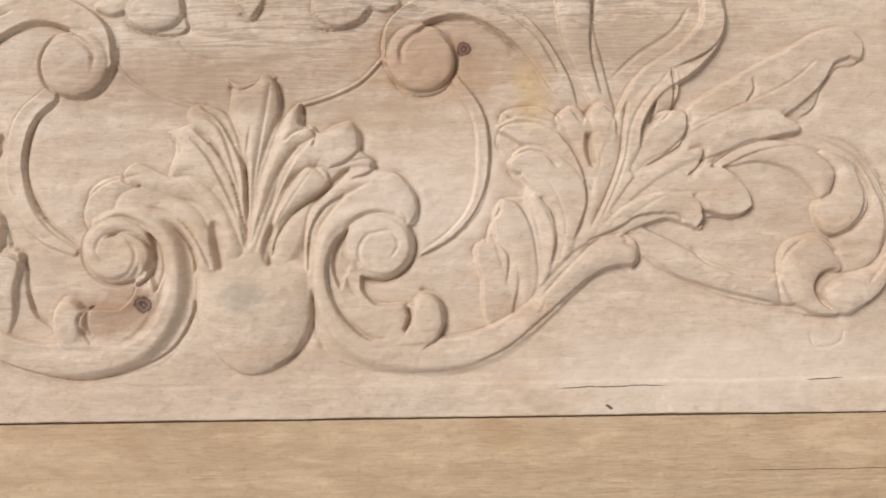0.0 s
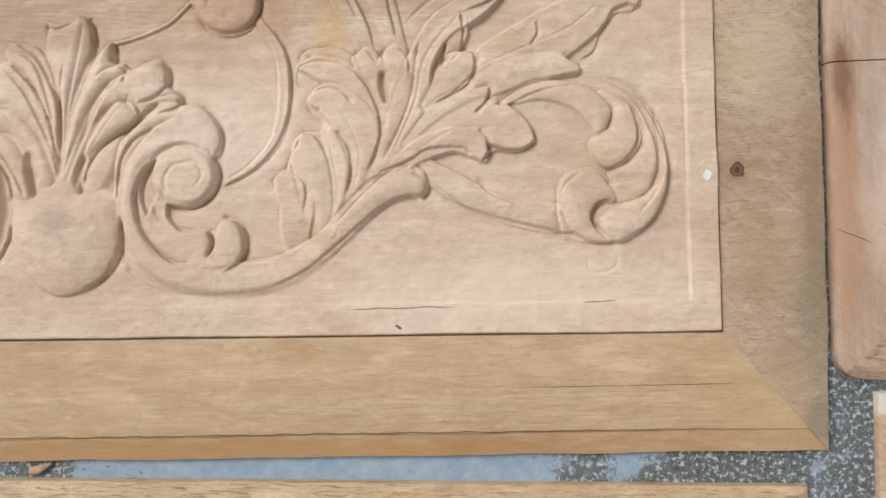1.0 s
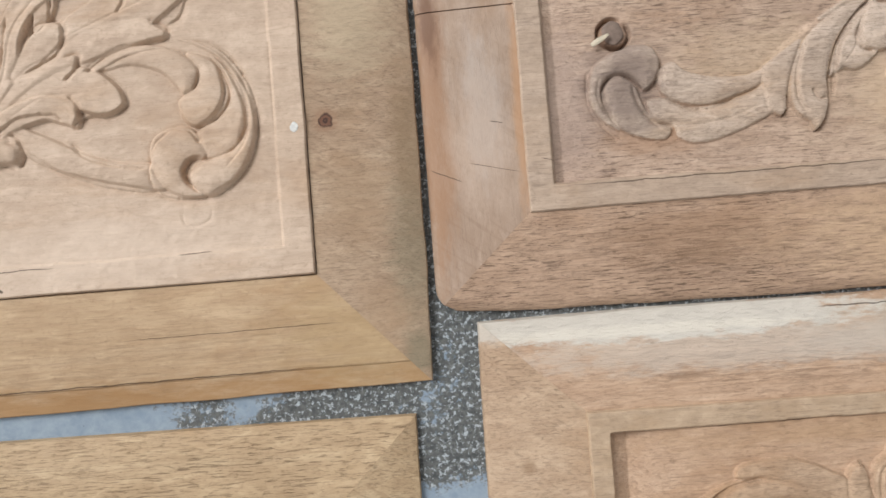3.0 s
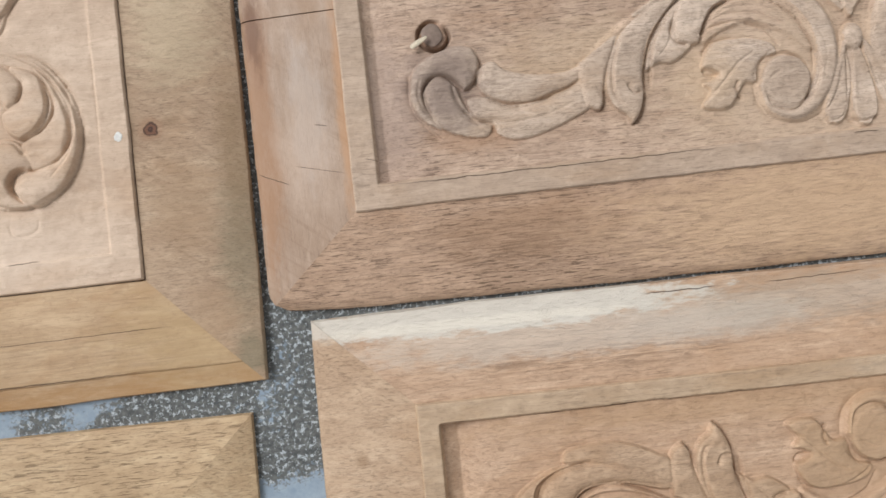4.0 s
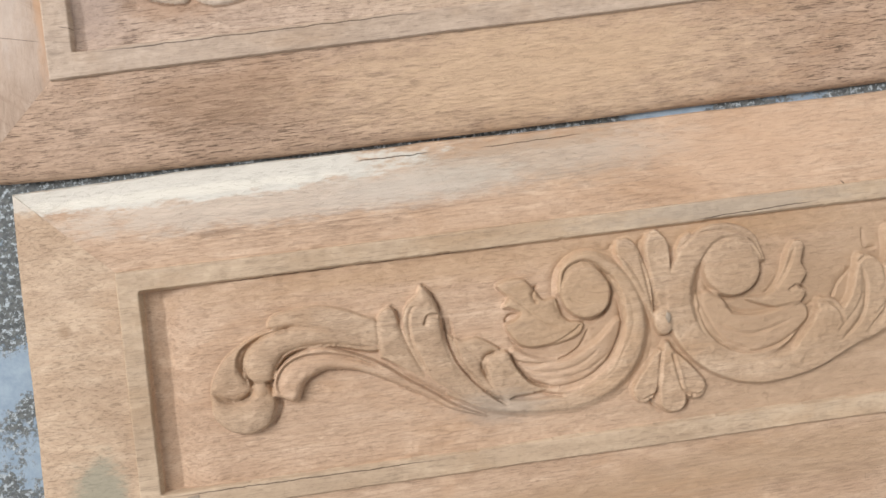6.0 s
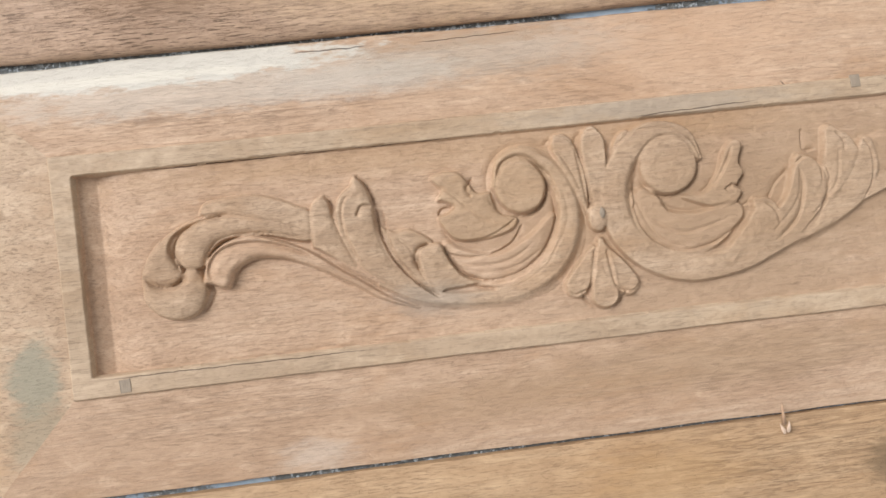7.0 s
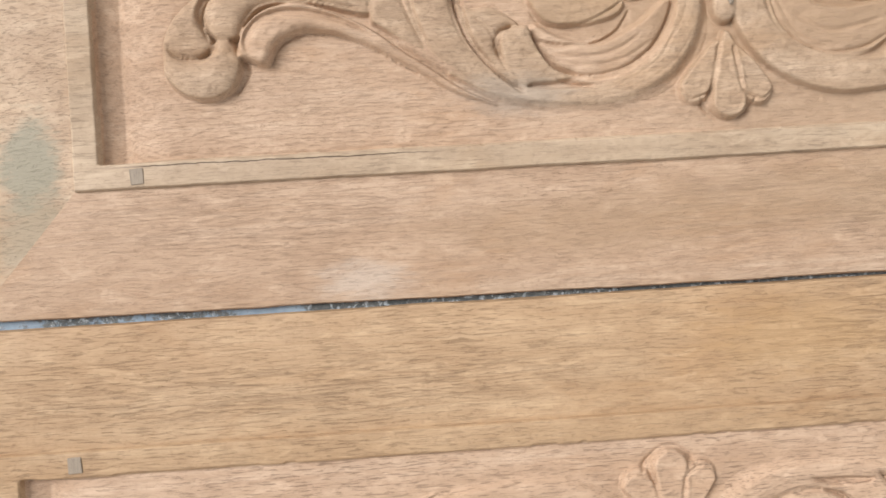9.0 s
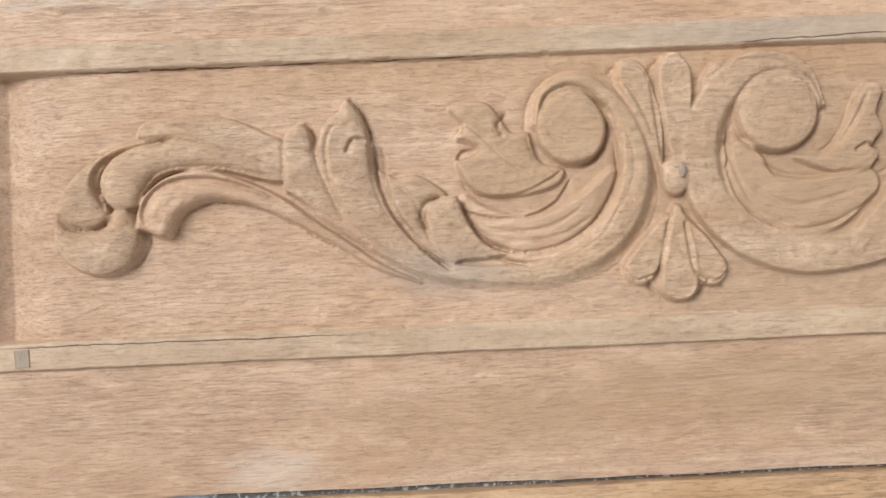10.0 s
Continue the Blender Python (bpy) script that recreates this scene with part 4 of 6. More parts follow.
r1.add("leaf", [(-217.5, 152.7, 3.7), (-195.7, 165.2, 8.6), (-175.4, 170.9, 12.1), (-161.7, 165.2, 9.6), (-152.2, 161.9, 1.9)], (3.5, 3.9, 3.9, 3.5), bow=0.12, tilt=-0.1, over=True, edge=(1.2, 1.0), line=(0.5, 0.8), flute=0.06)
r1.add("leaf", [(-228.5, 142.1, 2.9), (-210.7, 155.8, 6.2), (-193.1, 161.7, 6.7), (-181.7, 158.0, 6.2), (-177.1, 152.0, 2.4)], (3.9, 4.9, 4.6, 4.2), bow=0.24, tilt=0.15, over=True, edge=(1.2, 1.0), line=(0.5, 0.8), flute=0.06)
r1.add("stem", [(-213.6, 151.5, 5.2), (-193.6, 138.9, 7.4), (-173.7, 129.5, 6.3), (-153.8, 124.1, 6.3), (-135.2, 121.0, 7.5)], (2.2, 3.4, 3.4, 3.4), bow=0.5)
r1.shape("leaf", [(-105.1, 185.2), (-92.5, 171.3), (-86.0, 155.0), (-89.3, 140.0), (-99.3, 130.9), (-110.2, 129.3), (-114.8, 143.2), (-103.1, 150.3), (-96.2, 160.3), (-98.2, 173.4)], ((-98.2, 174.9, 3.0), (-104.9, 134.4, 3.0)), bulge=4.0, over=True, both=False)
r1.shape("leaf", [(-123.7, 195.6), (-109.3, 191.0), (-98.0, 182.8), (-88.3, 166.7), (-83.8, 149.2), (-85.1, 134.2), (-90.9, 122.2), (-99.7, 113.7), (-109.9, 108.7), (-118.3, 114.5), (-119.9, 121.1), (-114.3, 127.0), (-106.5, 128.7), (-95.8, 132.9), (-88.6, 142.9), (-86.9, 154.5), (-91.9, 170.2), (-101.4, 183.1), (-112.2, 190.5)], ((-112.2, 192.5, 2.0), (-102.5, 118.6, 5.4)), bulge=5.0, over=True, both=False)
r1.shape("leaf", [(-170.2, 180.0), (-161.4, 188.0), (-146.9, 193.1), (-129.6, 190.9), (-118.2, 185.3), (-112.0, 176.5), (-115.1, 165.8), (-120.1, 162.9), (-124.3, 169.3), (-132.7, 177.8), (-147.1, 182.1), (-160.1, 180.4)], ((-161.5, 184.2, 2.2), (-118.4, 175.1, 4.4)), bulge=5.0, over=True, both=False)
r1.shape("leaf", [(-118.1, 186.7), (-105.2, 182.2), (-98.3, 171.1), (-96.8, 160.4), (-102.8, 151.1), (-113.3, 146.3), (-120.7, 150.2), (-123.3, 160.0), (-119.2, 164.1), (-113.9, 167.5), (-111.7, 176.5)], ((-112.4, 182.3, 3.2), (-113.1, 154.7, 5.0)), bulge=6.0, over=True, both=False)
r1.shape("scroll", [(-139.9, 134.8), (-136.3, 143.1), (-124.8, 147.0), (-116.2, 144.6), (-111.8, 135.9), (-110.8, 129.6), (-118.8, 128.8), (-123.0, 122.6), (-120.9, 115.4), (-111.8, 109.2), (-122.7, 109.4), (-132.9, 114.4), (-138.5, 123.3)], ((-130.8, 131.8, 4.4), (-113.6, 133.1, 4.0)), bulge=6.0, over=True, both=False)
r1.scoop([(-116.9, 114.5, 1.0), (-121.9, 120.8, 2.4), (-118.9, 127.7, 2.2), (-111.4, 129.9, 1.0)], 3.0, both=False)
r1.scoop([(-94.1, 132.9, 1.2), (-87.4, 145.8, 2.2), (-89.8, 163.2, 2.0), (-100.3, 183.1, 0.8)], 2.0, both=False)
r1.scoop([(-108.9, 147.2, 0.8), (-100.1, 154.6, 1.8), (-97.8, 166.2, 1.8), (-101.5, 180.8, 0.8)], 2.0, both=False)
r1.cut([(-126.1, 101.7, 0.9), (-124.3, 95.1, 0.9), (-117.7, 93.9, 0.9), (-111.4, 96.7, 0.9), (-109.8, 102.9, 0.9)], 0.5)
r1.add("stem", [(-281.5, 91.8, 3.2), (-259.9, 107.4, 6.9), (-245.0, 122.3, 7.5), (-231.3, 134.7, 7.7), (-217.8, 139.8, 7.5), (-211.1, 139.7, 6.9)], (3.5, 4, 4.8, 5.2), bow=0.5, root=0.45, edge=(0.8, 2.0), line=(0.8, 0.5), over=True)
r1.cut([(-213.7, 145.9, 1.6), (-206.3, 140.4, 1.9), (-208.7, 131.6, 1.6)], 1.5)
r1.cut([(-244.7, 131.7, 0.8), (-240.2, 153.0, 0.8), (-246.5, 172.0, 0.8), (-255.8, 178.9, 0.8)], 0.6)
r1.cut([(-210.7, 156.6, 0.8), (-191.6, 167.1, 0.8), (-170.2, 168.1, 0.8)], 0.6)
r1.cut([(-188.1, 195.4, 0.8), (-160.8, 207.2, 0.8), (-133.5, 219.0, 0.8), (-116.8, 232.4, 0.8)], 0.7)
r1.cut([(-382.4, 147.2, 0.8), (-368.9, 168.5, 0.8), (-353.9, 188.6, 0.8)], 0.6)
r1.cut([(-224.1, 154.1, 1.1), (-212.8, 179.6, 1.1), (-206.7, 203.9, 1.1), (-192.7, 222.7, 1.1)], 0.8)
r1.ledge([(-479.8, 218.8), (-468.9, 218.0), (-459.4, 223.9), (-454.6, 234.0), (-453.5, 243.6)], 1.6, both=False)
r1.ledge([(-469.8, 145.4), (-486.0, 157.7), (-495.0, 171.9), (-497.9, 189.6), (-493.2, 207.2), (-482.5, 218.0)], 2.4, both=False)
r1.ledge([(-310.1, 139.4), (-293.9, 148.5), (-281.3, 163.1), (-275.6, 183.3), (-276.8, 205.0), (-284.7, 220.2)], 1.6, both=False)
r1.ledge([(-450.6, 255.9), (-441.9, 250.3), (-428.2, 248.1), (-420.1, 251.3), (-422.3, 259.6), (-422.8, 267.9)], 1.8, both=False)
r1.ledge([(-360.2, 251.6), (-349.4, 249.5), (-338.4, 252.7), (-332.4, 259.5)], 1.8, both=False)
r1.ledge([(-394.2, 259.1), (-389.3, 255.2), (-384.1, 261.7)], 1.5, both=False)
r1.cut([(-451.3, 233.1, 0.8), (-440.4, 224.1, 1.1), (-428.2, 216.3, 1.1), (-414.6, 213.3, 0.8)], 0.8, both=False)
r1.cut([(-323.7, 235.9, 0.8), (-336.0, 223.2, 1.1), (-349.6, 216.3, 1.1), (-365.4, 211.9, 0.8)], 0.9, both=False)
r1.cut([(-425.0, 246.4, 0.8), (-418.7, 239.7, 1.1), (-407.0, 235.1, 0.8)], 0.8, both=False)
r1.ledge([(-399.7, 223.4), (-394.3, 220.6), (-388.9, 221.9), (-384.8, 226.5)], 1.4, both=False)
r1.ledge([(-375.4, 210.7), (-375.6, 218.9), (-378.3, 226.9)], 1.8, both=False)
r1.ledge([(-391.0, 158.1), (-392.0, 179.7), (-396.8, 192.8), (-404.4, 205.8), (-414.1, 213.3)], 2.4, both=False)
r1.ledge([(-391.0, 150.0), (-397.4, 174.4), (-405.2, 190.3), (-416.8, 202.4)], 2.4, both=False)
r1.ledge([(-422.8, 191.1), (-426.0, 196.0), (-429.0, 200.7)], 2.0, reach=1.6, both=False)
r1.ledge([(-441.1, 173.8), (-447.6, 175.8), (-451.9, 179.3)], 1.6, reach=1.6, both=False)
r1.ledge([(-440.3, 180.0), (-455.1, 177.5), (-466.4, 170.1), (-469.1, 160.7), (-465.8, 153.4)], 1.3, both=False)
r1.ledge([(-364.4, 201.6), (-364.3, 207.8), (-365.1, 213.0)], 2.4, reach=1.8, both=False)
r1.ledge([(-359.8, 192.2), (-358.5, 196.8), (-360.6, 200.7), (-367.4, 198.9), (-372.8, 194.4)], 1.6, reach=1.6, both=False)
r1.ledge([(-352.6, 181.8), (-343.2, 185.7), (-337.2, 191.9), (-337.1, 199.2), (-341.7, 202.8), (-353.8, 199.2)], 2.0, both=False)
r1.ledge([(-379.8, 138.6), (-377.1, 149.8), (-368.9, 161.8), (-355.4, 171.0), (-351.9, 175.8), (-354.0, 181.3), (-362.1, 183.0)], 2.2, both=False)
r1.ledge([(-341.9, 176.8), (-333.8, 179.3), (-329.7, 183.6), (-333.7, 185.8), (-341.8, 184.3)], 1.8, reach=1.8, both=False)
r1.ledge([(-313.9, 154.7), (-310.1, 162.2), (-312.1, 171.7), (-319.0, 179.1), (-331.1, 180.9)], 1.6, both=False)
r1.ledge([(-362.4, 130.8), (-361.5, 149.6), (-355.5, 162.4), (-344.1, 170.3)], 1.8, reach=4.5, both=False)
r1.ledge([(-408.0, 134.2), (-416.0, 150.4), (-425.4, 160.0), (-438.9, 164.8)], 1.4, reach=4.0, both=False)
r1.ledge([(-445.5, 126.2), (-438.3, 132.0), (-435.9, 140.0), (-439.4, 148.1), (-448.3, 152.8), (-457.7, 149.5)], 2.6, both=False)
r1.ledge([(-508.1, 93.1), (-494.7, 88.9), (-470.7, 83.5), (-446.7, 88.2), (-428.0, 97.2), (-417.9, 113.0), (-415.8, 129.0), (-418.7, 145.1), (-426.8, 156.5)], 1.8, both=False)
r1.ledge([(-483.7, 108.1), (-491.8, 114.1), (-495.9, 124.9), (-497.4, 136.9), (-503.3, 142.4), (-511.4, 143.9)], 2.4, both=False)
r1.ledge([(-464.1, 99.9), (-469.5, 107.1), (-470.3, 113.8), (-464.2, 119.0)], 1.8, reach=1.8, both=False)
r1.ledge([(-380.1, 88.0), (-366.7, 96.3), (-360.5, 109.5), (-361.1, 125.5)], 2.0, both=False)
r1.ledge([(-360.4, 122.8), (-359.7, 106.8), (-354.4, 96.6)], 1.2, reach=1.6, both=False)
r1.ledge([(-358.6, 100.9), (-348.1, 90.7), (-326.8, 85.6), (-300.2, 85.8), (-281.6, 89.4)], 0.4)
r1.ledge([(-285.6, 88.4), (-268.1, 96.9), (-251.9, 109.9), (-230.1, 128.2), (-218.0, 133.4), (-208.7, 131.1)], 1.4)
r1.ledge([(-324.0, 100.4), (-335.2, 101.6), (-346.5, 111.9), (-352.6, 125.3), (-353.0, 138.7), (-348.1, 149.9)], 2.4, both=False)
r1.ledge([(-337.0, 129.9), (-323.6, 129.4), (-313.9, 136.8), (-311.6, 146.1), (-314.8, 153.7)], 2.2, both=False)
r1.cut([(-344.5, 133.2, 1.3), (-341.1, 123.8, 1.6), (-331.8, 118.3, 1.6), (-317.1, 116.3, 1.1)], 1.2, both=False)
r1.ledge([(-315.8, 117.8), (-313.7, 110.9), (-316.5, 103.0)], 2.4, reach=2.0, both=False)
r1.ledge([(-309.4, 95.4), (-300.0, 102.7), (-297.4, 112.5), (-302.4, 120.8), (-310.3, 123.6)], 1.8, both=False)
r1.ledge([(-322.4, 227.6), (-315.8, 219.0), (-306.3, 216.7), (-296.8, 219.6), (-291.6, 228.5), (-292.2, 238.1), (-297.8, 245.9)], 1.6, both=False)
r1.ledge([(-308.4, 263.2), (-319.4, 256.5), (-325.8, 244.2), (-324.6, 229.0)], 1.0, both=False)
r1.ledge([(-311.4, 246.7), (-297.7, 254.2), (-284.1, 254.5), (-270.6, 247.4), (-258.6, 237.0)], 2.0)
r1.ledge([(-241.3, 224.9), (-251.7, 242.9), (-265.1, 254.2), (-278.5, 260.5)], 1.2)
r1.ledge([(-221.5, 215.0), (-225.9, 234.3), (-225.8, 250.7), (-223.8, 265.9)], 2.0)
r1.ledge([(-209.2, 211.5), (-211.5, 198.5), (-213.2, 185.0), (-219.8, 167.5), (-228.2, 151.0)], 2.2)
r1.ledge([(-187.2, 227.6), (-173.5, 233.4), (-165.4, 240.1), (-161.9, 249.7), (-163.9, 263.5)], 1.8)
r1.cut([(-217.0, 223.1, 1.1), (-203.2, 235.2, 1.4), (-186.6, 246.0, 1.4), (-177.6, 258.7, 1.1)], 0.9)
r1.ledge([(-188.3, 207.9), (-187.5, 217.2), (-188.8, 227.3)], 2.0, reach=1.8)
r1.ledge([(-203.3, 180.2), (-195.2, 184.4), (-186.1, 189.7), (-182.4, 196.7), (-182.2, 205.7), (-188.3, 207.4), (-195.9, 204.8), (-198.8, 199.4)], 2.0)
r1.ledge([(-182.0, 175.8), (-176.2, 181.7), (-174.6, 188.4), (-181.6, 187.7)], 2.2, reach=1.8)
r1.ledge([(-179.3, 150.5), (-173.2, 155.7), (-159.8, 156.3), (-151.9, 161.9), (-156.3, 173.2), (-164.4, 179.3)], 1.8)
r1.ledge([(-179.3, 149.4), (-175.7, 155.5), (-176.0, 161.4), (-180.4, 166.9)], 1.8, reach=1.8)
r1.ledge([(-231.0, 145.6), (-216.2, 151.3), (-205.3, 157.3), (-189.2, 158.1), (-183.4, 154.8)], 1.8)
r1.ledge([(-172.5, 178.9), (-161.5, 186.8), (-147.9, 192.0), (-131.7, 194.2), (-127.8, 197.1)], 1.3)
r1.ledge([(-127.9, 196.1), (-128.5, 201.5), (-136.7, 205.4)], 1.6, reach=1.8)
r1.ledge([(-127.3, 203.1), (-120.2, 207.9), (-115.7, 218.7), (-108.7, 226.8), (-99.1, 228.8), (-96.1, 237.6), (-101.5, 243.7)], 1.5)
r1.ledge([(-153.2, 210.6), (-149.5, 216.6), (-150.1, 222.6)], 1.5, reach=1.8)
r1.ledge([(-243.7, 180.1), (-250.2, 186.9), (-259.6, 187.9), (-265.4, 183.1), (-264.4, 177.1), (-257.0, 170.3)], 1.5)
r1.ledge([(-239.3, 194.9), (-249.9, 200.8), (-260.7, 201.8), (-269.1, 200.0), (-271.4, 194.1), (-269.0, 188.1)], 1.3)
r1.ledge([(-249.8, 208.4), (-260.5, 209.9), (-268.7, 207.6), (-270.4, 203.0)], 1.2)
r1.ledge([(-236.4, 146.3), (-230.3, 163.6), (-231.4, 177.2), (-236.7, 189.4), (-243.3, 197.7)], 2.2)
r1.ledge([(-247.4, 134.4), (-244.9, 147.7), (-246.6, 158.5), (-252.5, 167.2)], 1.8)
r1.ledge([(-258.7, 166.8), (-269.5, 165.9), (-270.7, 160.2), (-275.6, 153.6), (-277.6, 145.0)], 1.3)
r1.ledge([(-268.9, 125.4), (-267.6, 137.4), (-271.2, 143.6), (-277.4, 145.3), (-283.6, 142.7), (-281.8, 137.1)], 1.3)
r1.ledge([(-231.6, 201.0), (-237.6, 208.5), (-243.4, 205.0), (-241.9, 199.0)], 1.3, reach=1.8)
r1.ledge([(-215.0, 195.3), (-215.9, 204.0), (-221.4, 209.8), (-228.2, 207.0), (-230.8, 200.5)], 1.6, reach=1.8)
r1.ledge([(-208.7, 131.1), (-205.6, 137.7), (-207.8, 145.8), (-212.2, 148.8)], 2.0, reach=2.0)
r1.ledge([(-213.6, 148.6), (-224.4, 145.8), (-238.0, 134.2), (-251.7, 119.8)], 1.4)
r1.ledge([(-205.1, 141.3), (-185.2, 126.7), (-165.3, 118.5), (-148.2, 114.5), (-136.8, 113.8)], 1.2)
r1.ledge([(-140.8, 125.6), (-156.6, 127.8), (-173.7, 133.8), (-181.6, 142.2)], 1.4)
r1.ledge([(-127.5, 145.1), (-136.3, 137.7), (-140.2, 126.2), (-136.8, 113.0), (-122.6, 108.5), (-106.8, 110.1)], 1.4)
r1.ledge([(-113.9, 136.9), (-118.9, 143.9), (-127.5, 145.1)], 1.4)
r1.ledge([(-109.6, 109.5), (-93.6, 119.9), (-84.1, 140.0), (-84.2, 160.3), (-91.8, 177.8), (-103.4, 189.6), (-117.8, 193.3)], 1.6)
r1.ledge([(-116.0, 145.6), (-105.5, 151.8), (-99.4, 163.4), (-102.5, 178.5)], 1.6)
r1.ledge([(-167.2, 178.6), (-149.7, 186.6), (-129.4, 189.9), (-115.0, 186.2)], 1.0)
r1.ledge([(-89.2, 177.8), (-86.8, 157.4), (-88.8, 137.2), (-99.3, 122.9)], 1.0)
r1.cut([(-90.7, 174.9, 1.2), (-88.4, 154.5, 1.4), (-93.2, 134.3, 1.4)], 0.8)
r1.build(big, {"field": W1_FIELD}, {"field": "pale pinkish carved ground", "border": "flat raised border strip"}, 0.15, 11)
slab("field", big, W1_FIELD, -708.5, 62.5, -540, 407.5, 16.9)
slab("tongue", big, W1_RAIL, -539, 57, -54, 68, 13.0, "brown tongue in the joint")
slab("field", big, W1_FIELD, -540, 290, -57.5, 407.5, 16.9)


# ---- the drawer fronts ----
def scroll_design(r, cx, cy, up, hooked=True, doubled=True):
    """Long acanthus scrolls on both sides of a fan; up: -1 with the fan at the bottom; hooked: with the rolled leaf at
    either end; doubled: both halves, else the western one."""
    r.mirror, r.base = 0.0 if doubled else None, (cx, cy, up)
    r.add("field", [(-25.8, -53.9, 7.2), (-38.6, -70.0, 12.0), (-60.5, -77.3, 11.4), (-79.2, -70.5, 8.1), (-89.4, -59.4, 3.3)], (2, 2.4, 2.4, 2), bow=-0.3, edge=(3, 3), line=(0, 0))
    r.add("field", [(-98.9, -86.2, 4.7), (-121.7, -68.6, 14.1), (-142.1, -51.1, 16.9), (-158.0, -38.6, 11.7)], (1.5, 2.0, 2.0, 1.5), bow=0.3, edge=(5, 5), line=(0, 0))
    r.add("scroll", [(-129.2, -77.7, 1.9), (-106.1, -88.2, 4.7), (-80.3, -92.3, 5.7), (-54.1, -91.8, 6.7), (-32.1, -82.2, 7.7), (-18.7, -64.9, 8.2), (-15.7, -43.6, 8.2), (-23.0, -22.9, 7.2), (-39.2, -10.7, 5.8), (-53.8, -15.6, 4.8), (-58.5, -28.6, 3.3)], (1.5, 2.1, 2.7, 3.3, 3.6, 3.6, 3.3), bow=0.3, tilt=0.12, edge=(1.0, 6.0), line=(0, 0), flute=0.05)
    r.cut([(-91.7, -59.3, 1.2), (-84.1, -72.7, 1.9), (-70.3, -82.8, 1.9), (-51.2, -81.3, 1.9), (-33.9, -70.2, 1.9), (-24.5, -51.5, 1.7), (-24.8, -34.8, 1.2)], 1.7)
    r.cut([(-82.2, -83.4, 0.9), (-58.7, -88.1, 1.0), (-34.2, -77.3, 1.0), (-22.5, -58.8, 1.0)], 0.6)
    if hooked:
        r.shape("leaf", [(-225.3, -26.7), (-221.7, -21.0), (-210.1, -18.9), (-196.2, -18.5), (-182.4, -22.2), (-171.1, -27.8), (-163.8, -32.1), (-163.5, -45.7), (-171.8, -45.8), (-187.7, -36.5), (-210.5, -30.1), (-220.8, -29.2)], ((-221.8, -24.5, 2.0), (-169.1, -36.1, 3.0)), bulge=3.0)
        r.shape("leaf", [(-259.9, -64.6), (-258.7, -54.3), (-251.9, -43.0), (-241.7, -35.3), (-230.1, -30.0), (-219.2, -28.3), (-208.1, -28.3), (-214.0, -30.9), (-223.2, -31.9), (-232.1, -35.2), (-237.6, -40.6), (-239.7, -49.3), (-236.8, -57.8), (-237.9, -61.5), (-244.0, -64.9), (-251.9, -63.6), (-257.5, -60.1)], ((-252.6, -51.1, 4.6), (-212.8, -29.5, 2.2)), bulge=5.0)
        r.shape("scroll", [(-257.9, -58.2), (-251.9, -63.2), (-244.0, -64.7), (-238.6, -62.4), (-235.4, -56.9), (-229.0, -57.0), (-225.5, -62.0), (-224.4, -68.6), (-227.0, -76.6), (-232.0, -81.7), (-240.1, -84.1), (-249.2, -82.0), (-255.8, -77.1), (-259.7, -69.7)], ((-244.3, -72.3, 6.6), (-234.6, -58.8, 5.6)), bulge=9.0, low=0.3, over=True)
        r.shape("leaf", [(-235.6, -36.7), (-229.7, -32.3), (-219.3, -30.2), (-203.6, -30.4), (-187.5, -33.9), (-173.9, -39.9), (-163.5, -46.2), (-169.6, -48.3), (-187.9, -43.2), (-204.0, -41.8), (-215.2, -43.9), (-221.2, -49.7), (-223.9, -55.6), (-231.1, -57.4), (-235.6, -56.0), (-239.3, -50.7), (-239.7, -43.3)], ((-230.6, -45.1, 5.6), (-164.9, -46.6, 2.6)), bulge=6.0, over=True)
        r.shape("stem", [(-225.7, -64.8), (-224.4, -56.1), (-220.0, -49.3), (-211.0, -43.6), (-197.1, -41.9), (-181.1, -46.8), (-165.3, -55.0), (-151.8, -65.4), (-138.2, -74.9), (-124.7, -84.9), (-108.7, -93.2), (-129.4, -85.6), (-149.8, -73.0), (-165.6, -63.9), (-179.3, -57.6), (-193.0, -55.1), (-201.9, -56.8), (-208.3, -61.2), (-211.6, -68.7), (-215.5, -69.5), (-220.7, -66.9)], ((-217.4, -59.6, 6.0), (-129.2, -82.4, 1.6)), bulge=2.6, over=True)
        r.scoop([(-218.4, -66.6, 2.5), (-219.9, -57.7, 3.2), (-214.1, -50.5, 3.4), (-203.1, -47.7, 3.4), (-188.2, -49.3, 3.0), (-172.2, -55.1, 2.2), (-156.4, -64.8, 1.2)], 3.0)
        r.ledge([(-164.9, -47.5), (-187.9, -42.1), (-204.0, -40.7), (-215.6, -42.9), (-221.8, -49.2), (-224.6, -56.0)], 1.6, reach=1.8)
        r.ledge([(-208.1, -28.8), (-223.2, -31.2), (-232.8, -34.7), (-238.5, -40.3), (-240.6, -49.3), (-237.3, -58.3)], 3.0, reach=2.2)
        r.scoop([(-239.8, -50.5, 0.8), (-241.4, -45.8, 2.2), (-239.4, -39.6, 2.4), (-232.5, -33.4, 1.2)], 2.4)
        r.ledge([(-257.5, -58.7), (-251.9, -63.8), (-244.0, -65.1), (-237.9, -62.2), (-235.4, -57.2)], 2.4, reach=2.0)
        r.ledge([(-228.6, -56.8), (-225.5, -62.0), (-220.8, -69.9), (-223.8, -76.7), (-228.2, -82.3)], 1.4, reach=2.0)
